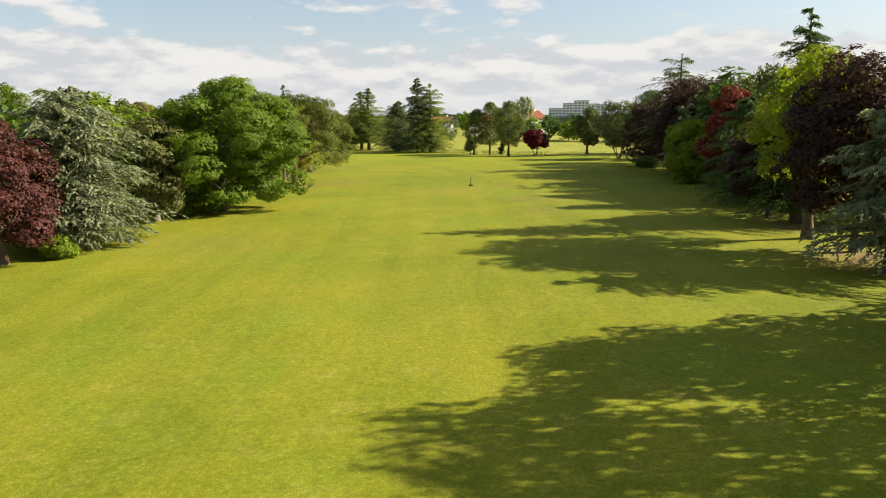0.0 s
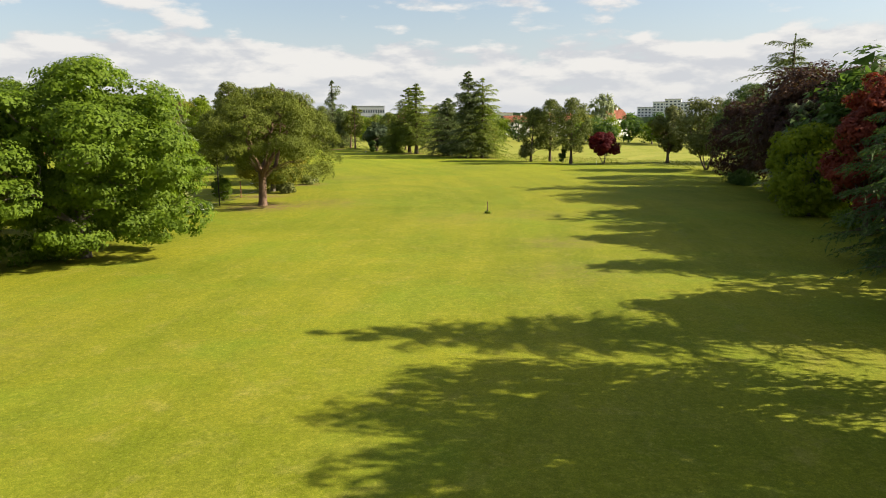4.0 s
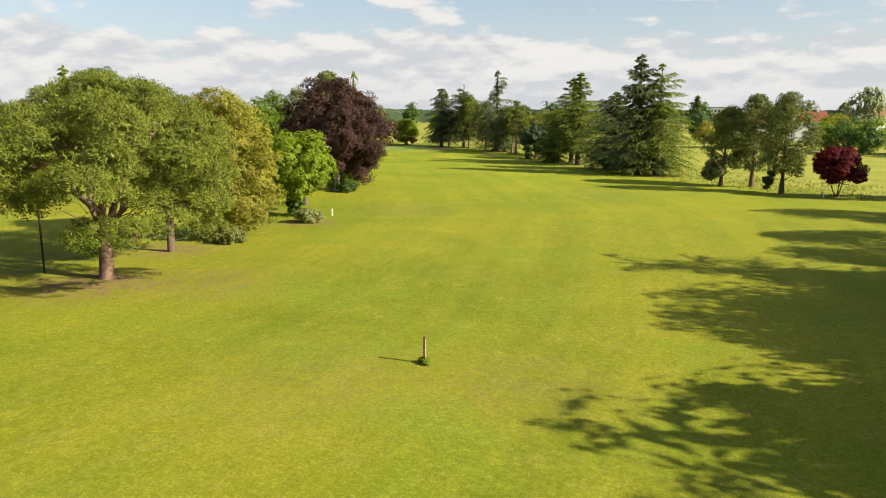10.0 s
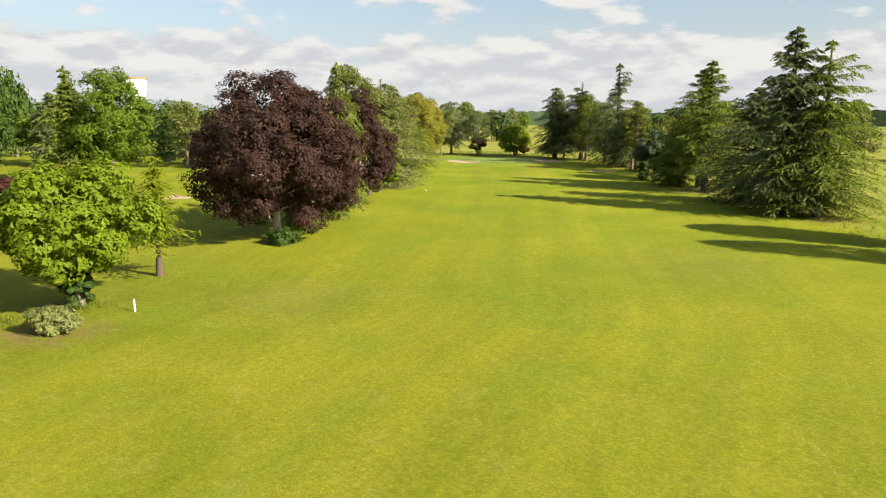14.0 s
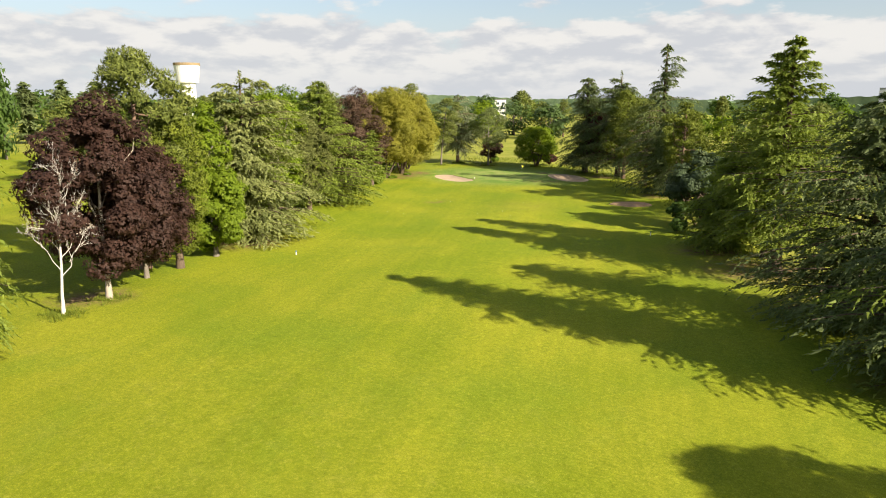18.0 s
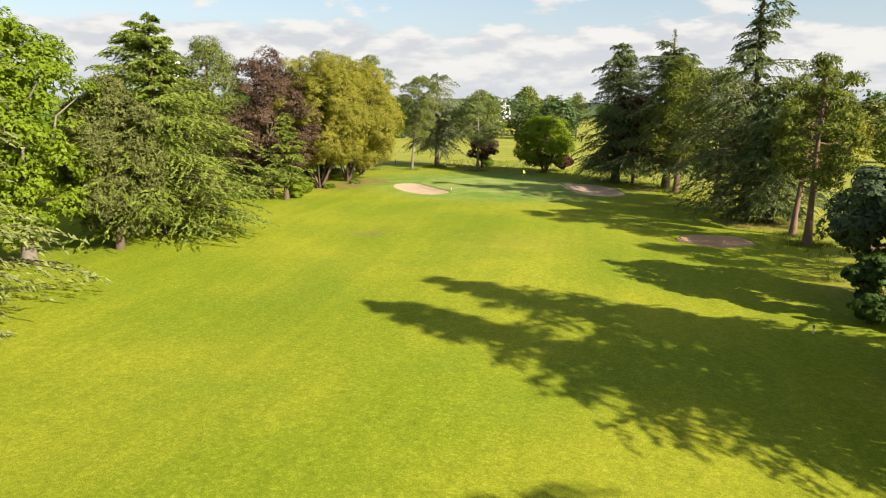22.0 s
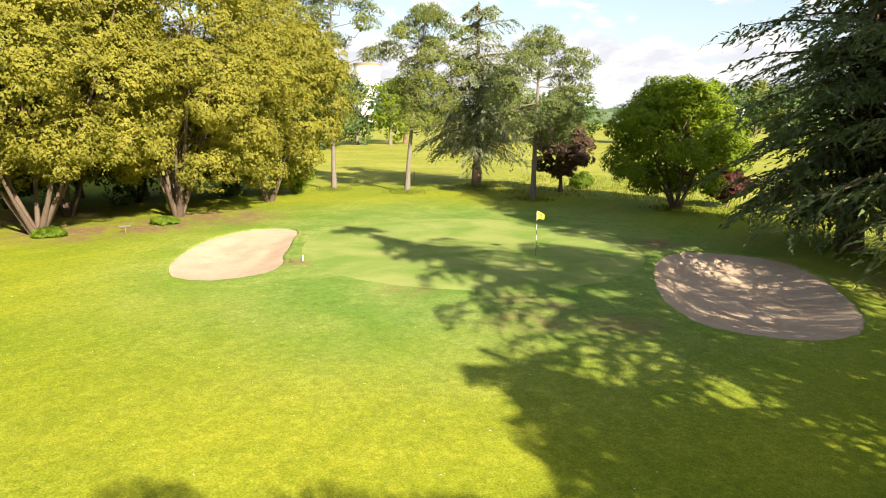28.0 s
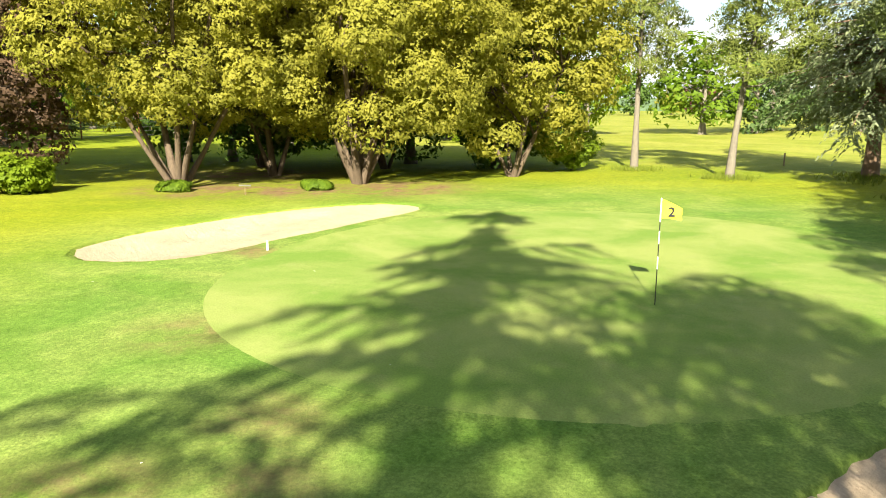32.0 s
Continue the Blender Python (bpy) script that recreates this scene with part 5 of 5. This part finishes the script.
# ---- the fence of the practice range ----
def fence():
    ob = thing("range_fence", -31.5, 130.0, "rusty tall poles and wire fence along the practice range", "fence", z=0.0)
    posts = ((-34.0, 100.0, 3.8, IRON), (-33.1, 111.8, 3.8, IRON), (-29.8, 116.6, 6.3, IRON), (-31.0, 126.0, 2.2, RUST), (-31.4, 137.1, 3.4, RUST), (-32.8, 144.2, 6.2, RUST))
    for x, y, h, mat in posts:
        part("pole", rod(x + 31.5, y - 130.0, -0.2, h, 0.075), mat, ob)
    for (ax, ay, ah, _), (bx, by, bh, _) in zip(posts, posts[1:]):
        for z in (0.35, 0.95, 1.6):
            a, b = np.array([ax + 31.5, ay - 130, z]), np.array([bx + 31.5, by - 130, z])
            k = np.linspace(0, 1, 7)[:, None]
            pts = a + (b - a) * k - np.array([0, 0, 0.12]) * np.sin(math.pi * k)
            child("wire", quads("wire", *tubes([(pts, np.full(7, 0.012))], 4), WIRE), ob)


fence()


def gate():
    ob = thing("gate_frame", -31.9, 140.4, "low rusty gate frame in the range fence", "gate", turn=100)
    for x in (-0.62, 0.62):
        part("post", rod(x, 0, -0.1, 2.05, 0.05), RUST, ob)
    part("rail", box(-0.62, -0.035, 1.96, 0.62, 0.035, 2.03), RUST, ob)
    part("brace", box(-0.62, -0.02, 0.9, 0.62, 0.02, 0.95), RUST, ob)


gate()


def net_fence():
    ob = thing("net_fence", -110.0, 185.0, "faint high wire net across the far side of the range", "fence", z=0.0)
    k = np.linspace(0, 1, 13)
    at = np.stack([-172 + 74 * k, 240 - 36 * k], -1)
    for x, y in at:
        part("pole", rod(x + 110, y - 185, -0.2, 6.0, 0.09), RUST, ob)
    for z in np.linspace(0.3, 5.9, 12):
        pts = np.stack([at[:, 0] + 110, at[:, 1] - 185, np.full(13, z)], -1)
        child("wire", quads("wire", *tubes([(pts, np.full(13, 0.02))], 4), WIRE), ob)


net_fence()


def flowers(x, y, h, r, seed):
    ob = bush("flower_bush", x, y, h, r, "dark", "white-flowering bush by the range fence", seed, 0.18)
    rng = np.random.default_rng(seed)
    s = sphere(rng, 420)
    s[:, 2] = np.abs(s[:, 2])
    p = s * np.array([r, r, h * 0.55]) * rng.uniform(0.85, 1.05, (420, 1)) + np.array([0, 0, h * 0.42])
    child("blossom", quads("blossom", *blades(p, np.cross(s, sphere(rng, 420)), s, 0.085, 0.08), FLOWER), ob, "white flower heads")


flowers(-27.9, 108.4, 1.4, 1.15, 130)
flowers(-29.6, 106.6, 0.8, 0.7, 131)
bush("sage_bush", -28.0, 146.2, 1.4, 1.5, "silver", "low grey-green bush on dry grass", 132, 0.2)
bush("green_shrub", -31.5, 121.5, 3.6, 1.5, "hornbeam", "green shrub behind the umbrella pine", 133)
bush("green_shrub", -27.0, 133.0, 1.4, 1.4, "olive", "low shrub at the foot of the golden tree", 134)
bush("laurel_bush", -109.6, 265.6, 1.6, 1.6, "lime", "rounded glossy green bush on the grass", 135, 0.24)
bush("laurel_bush", -106.2, 263.0, 0.9, 0.9, "lime", "small green bush beside the young fir", 136, 0.24)
bush("ground_ivy", -112.4, 271.6, 0.35, 0.8, "hornbeam", "low green growth under the golden oaks", 137, 0.2)
bush("ground_ivy", -115.0, 277.6, 0.35, 0.7, "hornbeam", "low green growth under the golden oaks", 138, 0.2)
bush("ground_ivy", -41.0, 173.0, 1.6, 1.6, "dark", "dark bush at the copper beech's foot", 139, 0.24)
bush("ground_ivy", -45.0, 178.5, 1.8, 2.2, "hornbeam", "green shrubs at the wood's edge", 140, 0.26)
bush("low_shrub", -29.5, 54.5, 1.6, 1.6, "bright", "low green shrub under the plum tree", 141, 0.24)
bush("low_shrub", 40.0, 104.0, 2.0, 2.0, "lime", "low shrub under the young trees", 142, 0.26)
bush("red_shrub", -114.0, 173.5, 2.8, 2.2, "plum", "reddish rounded shrub beyond the range", 143, 0.3)
bush("low_shrub", 41.5, 150.0, 2.4, 2.6, "dark", "dark low shrub on the rough's edge", 144, 0.3)


# ---- long grass ----
def long_grass(name, count, place, height, label, seed):
    rng = np.random.default_rng(seed)
    p = place(rng, count)
    z = level_all(p[:, 0], p[:, 1])
    c = np.stack([p[:, 0], p[:, 1], z], -1)
    n = 5
    c = np.repeat(c, n, 0) + rng.normal(size=(count * n, 3)) * np.array([0.12, 0.12, 0])
    h = height * rng.uniform(0.5, 1.3, len(c))
    a = unit(np.stack([rng.normal(size=len(c)) * 0.32, rng.normal(size=len(c)) * 0.32, np.ones(len(c))], -1))
    c[:, 2] += h * 0.45
    face = sphere(rng, len(c)) * np.array([1, 1, 0.1])
    me = quads(name, *blades(c, a, face, h, 0.04), LONG)
    tagged(new(name, me), label, "grass", kind="stuff")


LONG = leaf_material("long_grass_blade", (0.08, 0.11, 0.012), (0.13, 0.16, 0.018), (0.19, 0.20, 0.034), 0.3, 0.7)


def along_edge(rng, count):
    seg = rng.integers(2, len(EDGE) - 3, count)
    e = np.array(EDGE, float)
    k = rng.uniform(0, 1, (count, 1))
    p = e[seg] + (e[seg + 1] - e[seg]) * k
    way = unit(e[seg + 1] - e[seg])
    side = np.stack([way[:, 1], -way[:, 0]], -1)
    return p + side * rng.uniform(-5, 16, (count, 1))


TUFTED = ((-130.8, 292.4), (-126.4, 297.6), (-128.8, 305.4), (-118.3, 305.2), (-108.8, 311.3), (-93.2, 308.6), (-84.2, 307.4), (-80.8, 304.2), (-62.3, 287.4), (-54.6, 279.2), (-57.2, 282.7), (-58.9, 199.8), (-56.5, 195.8), (-32.8, 144.2), (-32.8, 149.8))


def round_trunks(rng, count):
    at = np.array(TUFTED)[rng.integers(len(TUFTED), size=count)]
    return at + rng.normal(size=(count, 2)) * 0.75


long_grass("grass_tufts", 2600, round_trunks, 0.3, "taller grass left standing round the tree trunks", 151)


def daisies(count, seed):
    rng = np.random.default_rng(seed)
    p = np.array([-82.0, 266.0]) + rng.normal(size=(count, 2)) * np.array([12, 14]) + rng.normal(size=(count, 2))
    c = np.stack([p[:, 0], p[:, 1], level_all(p[:, 0], p[:, 1]) + 0.03], -1)
    up = np.array([0, 0, 1.0]) + rng.normal(size=(count, 3)) * 0.2
    me = quads("daisies", *blades(c, sphere(rng, count) * np.array([1, 1, 0]), up, 0.032, 0.034), FLOWER)
    tagged(new("daisies", me), "tiny white daisies scattered over the mown grass", "flowers", kind="stuff")


daisies(300, 152)
long_grass("long_grass", 9000, along_edge, 0.36, "pale uncut grass along the edge of the trees", 150)


# ---- distance: woods, hedges, houses ----
def proto(kind, name, seed, n=1500, leaf=0.62):
    """A tree for the distance, about 10 m high, with a light crown."""
    if kind == "conifer":
        return conifer(name, 0, -900, 10, 2.6, "cedar", "far dark conifer in a belt of trees", seed=seed, branches=int(n**0.5 * 1.3), twigs=9, tufts=4, tuft=leaf, category="tree")
    if kind == "pine":
        return pine(name, 0, -900, 10, 3.2, "far pine in a belt of trees", seed=seed, lobes=22, leaf=leaf, limit=n, base=0.3, flat=0.75)
    return broadleaf(name, 0, -900, 10, 4.0, kind, "far broadleaved tree in a belt of trees", seed=seed, lobes=44, leaf=leaf, limit=n, base=0.04, limbs=6, size=(0.22, 0.34))


PROTO = {"far": "far_tree", "hornbeam": "far_tree", "dark": "far_tree", "lime": "far_tree", "olive": "far_tree", "golden": "far_tree", "plum": "far_tree", "pale": "far_poplar", "conifer": "far_conifer", "pine": "far_pine"}
PROTO = {(kind, near): proto(kind, name, 200 + n, *((2100, 0.58) if near else (1000, 1.0))) for n, (kind, name) in enumerate(PROTO.items()) for near in (True, False)}
USED = set()


def far_tree(kind, x, y, h, wide=1.0, near=False):
    src = PROTO[kind, near]
    first = (kind, near) not in USED
    k = h / 10
    own = Vector((1, 1, 1)) if first else src.scale
    m = Matrix.LocRotScale((x, y, -0.1), Euler((0, 0, (x * 12.9 + y * 7.7) % 6.28)), (k * wide / own.x, k * wide / own.y, k / own.z))
    if not first:
        ob = copy_thing(src, m)
    else:
        ob = src
        ob.matrix_world = m
        USED.add((kind, near))
    return tagged(ob, group="far trees")


def belt(seed, points, step, kinds, low, high, depth=8.0, near=False):
    """A ragged belt of trees along a line of places."""
    rng = np.random.default_rng(seed)
    for (ax, ay), (bx, by) in zip(points, points[1:]):
        length = math.hypot(bx - ax, by - ay)
        for k in range(max(1, int(length / step))):
            q = (k + rng.uniform(0.1, 0.9)) * step / length
            far_tree(kinds[rng.integers(len(kinds))], ax + (bx - ax) * q + rng.normal() * depth, ay + (by - ay) * q + rng.normal() * depth, rng.uniform(low, high), rng.uniform(0.9, 1.35), near)


belt(301, ((-44, 20), (-46, 100)), 8, ("far", "hornbeam", "dark", "lime"), 12, 16, 3, True)
belt(302, ((-110, 120), (-150, 170), (-190, 215)), 7, ("dark", "far", "conifer", "hornbeam", "pine"), 14, 19, 6, True)
belt(303, ((-108, 236), (-130, 225), (-165, 232), (-205, 262)), 7, ("conifer", "pine", "dark", "hornbeam"), 13, 17, 4, True)
belt(304, ((-230, 150), (-280, 200), (-290, 280)), 13, ("dark", "far", "pine", "conifer"), 17, 24, 10)
belt(305, ((-150, 255), (-190, 290), (-230, 340), (-225, 400), (-180, 425)), 10, ("far", "hornbeam", "dark", "lime", "pine"), 11, 16, 8, True)
belt(306, ((-180, 425), (-110, 450), (-30, 440), (20, 425)), 12, ("far", "lime", "hornbeam", "olive", "dark"), 9, 14, 9)
belt(307, ((18, 345), (48, 330), (80, 300), (110, 270)), 8, ("far", "hornbeam", "dark", "lime"), 9, 12, 5)
belt(308, ((110, 270), (150, 200), (160, 100)), 12, ("far", "dark", "hornbeam"), 14, 20, 9)
belt(309, ((60, 215), (66, 180), (62, 140), (60, 118)), 11, ("dark", "far", "pine", "olive"), 13, 18, 3, True)
belt(315, ((57, 109), (53, 76)), 10, ("dark", "far", "pine", "olive"), 13, 18, 2.5, True)
# low trees added to shade the ground round the acacia, its crown left lit
belt(317, ((50, 76), (48, 48)), 6, ("dark", "olive", "far"), 7, 9.5, 2, True)
belt(316, ((49, 46), (46, 10)), 11, ("dark", "far", "pine", "olive"), 13, 17, 3, True)
belt(311, ((46, 84), (48, 116)), 4.5, ("dark", "olive", "far", "pine"), 13.5, 18, 1.5, True)
belt(314, ((48, 118), (49, 152)), 4.5, ("dark", "olive", "far", "pine"), 13.5, 18, 1.5, True)
belt(312, ((-95, 372), (-45, 368), (-5, 352), (38, 338)), 7.5, ("far", "hornbeam", "lime", "dark", "olive", "golden"), 9, 12, 7, True)
belt(313, ((-128, 258), (-131, 270), (-133, 281)), 5, ("dark", "olive", "hornbeam"), 7.5, 11, 0.8, True)
belt(310, ((-420, 180), (-460, 330), (-400, 480), (-250, 600), (-60, 640), (160, 620)), 22, ("far", "dark", "hornbeam", "pine"), 13, 20, 30)
far_tree("pale", 38.3, 394.0, 22.0, 0.7)
far_tree("conifer", -42.5, 560.0, 22.0, 1.0)
for n, (x, y) in enumerate(((-215, 205), (-222, 214), (-232, 216), (-205, 196), (-212, 226))):
    far_tree("dark", x, y, 27 - n, 0.42)


def block(name, x, y, w, d, h, turn, floors, bays, wall, label, roof_mat=SLATE, z=0.0, group="far buildings"):
    """A flat-roofed building: walls, roof slab, and a window with its sill in every bay."""
    ob = thing(name, x, y, label, "building", group, z, turn)
    part("wall", box(-w / 2, -d / 2, 0, w / 2, d / 2, h), wall, ob)
    part("roof", box(-w / 2 - 0.3, -d / 2 - 0.3, h, w / 2 + 0.3, d / 2 + 0.3, h + 0.5), roof_mat, ob)
    step, rise = w / bays, (h - 1.0) / floors
    ww, wh = step * 0.55, rise * 0.5
    bm = box(-ww / 2, -0.06, 0, ww / 2, 0.06, wh)
    me = bpy.data.meshes.new("window")
    bm.to_mesh(me)
    bm.free()
    me.materials.append(PANE)
    for f in range(floors):
        for b in range(bays):
            win = child("window", me, ob)
            win.location = (-w / 2 + (b + 0.5) * step, -d / 2 - 0.02, 0.9 + f * rise)


def house(x, y, w, d, wall_h, ridge, turn, label):
    ob = thing("house", x, y, label, "house", "far houses", 0.0, turn)
    bm = box(-w / 2, -d / 2, 0, w / 2, d / 2, wall_h)
    for s in (-1, 1):
        a = [bm.verts.new((s * w / 2, -d / 2, wall_h)), bm.verts.new((s * w / 2, d / 2, wall_h)), bm.verts.new((s * w / 2, 0, ridge))]
        bm.faces.new(a)
    part("wall", bm, RENDER, ob)
    roof = bmesh.new()
    for s in (-1, 1):
        e = 0.5
        low = wall_h - e * (ridge - wall_h) / (d / 2)
        v = [roof.verts.new(c) for c in ((-w / 2 - e, s * (d / 2 + e), low), (w / 2 + e, s * (d / 2 + e), low), (w / 2 + e, 0, ridge + 0.12), (-w / 2 - e, 0, ridge + 0.12))]
        roof.faces.new(v)
    bmesh.ops.solidify(roof, geom=roof.faces[:], thickness=0.22)
    part("roof", roof, TILE, ob)
    part("chimney", box(w * 0.22, -0.5, ridge - 0.8, w * 0.22 + 0.9, 0.5, ridge + 1.2), RENDER, ob)
    for k in (-0.25, 0.25):
        win = part("window", box(k * w - 0.6, -d / 2 - 0.05, wall_h - 2.4, k * w + 0.6, -d / 2 + 0.05, wall_h - 1.0), PANE, ob)
        part("sill", box(k * w - 0.75, -d / 2 - 0.15, wall_h - 2.52, k * w + 0.75, -d / 2 - 0.06, wall_h - 2.42), RENDER, win)


def water_tower(x, y, h, r):
    ob = thing("water_tower", x, y, "white concrete water tower with a brown rim, far off", "water tower", z=0.0)
    part("shaft", rod(0, 0, 0, h - 14, r * 0.6, None, 24), RENDER, ob)
    part("tank", rod(0, 0, h - 14, h, r * 0.85, None, 28, r), RENDER, ob)
    part("rim", rod(0, 0, h, h + 2.0, r * 1.03, None, 28), TIMBER, ob)


house(47, 440, 15, 11, 9.8, 14.4, 35, "white house with a red tiled roof behind hedges")
house(20, 452, 13, 10, 8.8, 12.8, 15, "white house with a red tiled roof behind hedges")
house(-6, 470, 14, 10, 8.0, 11.5, 20, "pale house with a red tiled roof behind trees")
house(-72, 480, 15, 10, 8.5, 12.0, 10, "pale house with a red tiled roof behind trees")
block("apartment_block", 131, 921, 20, 14, 21, -11, 6, 5, RENDER, "white stepped apartment block on the horizon")
block("apartment_block", 146, 918, 16, 14, 27, -11, 8, 4, RENDER, "white stepped apartment block on the horizon")
block("apartment_block", 160, 915, 18, 14, 30, -11, 9, 4, RENDER, "white stepped apartment block on the horizon")
block("apartment_block", 174, 913, 14, 14, 26, -11, 7, 3, RENDER, "white stepped apartment block on the horizon")
block("apartment_block", 185, 910, 14, 14, 25, -11, 7, 3, RENDER, "white stepped apartment block on the horizon")
block("concrete_silo", -206, 937, 36, 18, 25, 14, 3, 12, GREYWALL, "pale grey concrete block above the trees")
block("white_block", -368, 580, 8, 10, 14.5, 45, 4, 2, RENDER, "white high block far behind the green")
block("low_block", -37, 824, 30, 14, 15, 3, 3, 9, RENDER, "low white building on the horizon", TILE)
block("low_block", -55, 825, 26, 14, 17, 4, 4, 8, RENDER, "low white building on the horizon", SLATE)
water_tower(-603, 448, 42, 10.5)


# ---- the rim of the horizon ----
def ridge_line(name, reach, low, high, seed, label):
    rng = np.random.default_rng(seed)
    t = np.radians(np.arange(-30, 215, 0.25))
    h = low + (high - low) * (0.5 + 0.25 * np.sin(t * 9 + seed) + 0.25 * np.sin(t * 23.0 + 2 * seed)) + rng.uniform(-1.0, 1.6, len(t))
    x, y = reach * np.cos(t) - 40, reach * np.sin(t) + 150
    far = 1 + 60 / reach
    v = np.concatenate([np.stack([x, y, np.full(len(t), -2.0)], -1), np.stack([x, y, h], -1), np.stack([x * far, y * far, h - 1.0], -1)])
    n = len(t)
    a = np.arange(n - 1)
    f = np.concatenate([np.stack([a, a + 1, a + n + 1, a + n], -1), np.stack([a + n, a + n + 1, a + 2 * n + 1, a + 2 * n], -1)])
    tagged(new(name, quads(name, v, f, WOODS)), label, "woods", kind="stuff")


def woods_material():
    k = Nodes("far_woods")
    v = k.where()
    c = k.ramp(k.noise(v, 0.06, 6.0, 0.7), (0.3, (0.045, 0.075, 0.04)), (0.7, (0.12, 0.16, 0.095)))
    return k.done(c, 0.95, spec=0.05)


WOODS = woods_material()
ridge_line("far_woods", 760, 8, 13, 3, "distant wooded rim of the plain")
ridge_line("far_woods", 1300, 12, 21, 5, "distant wooded rim of the plain")


for kind, near in [k for k in PROTO if k not in USED]:
    far_tree(kind, -330 - 9 * len(USED), 150 + 10 * len(USED), 15, 1.1, near)
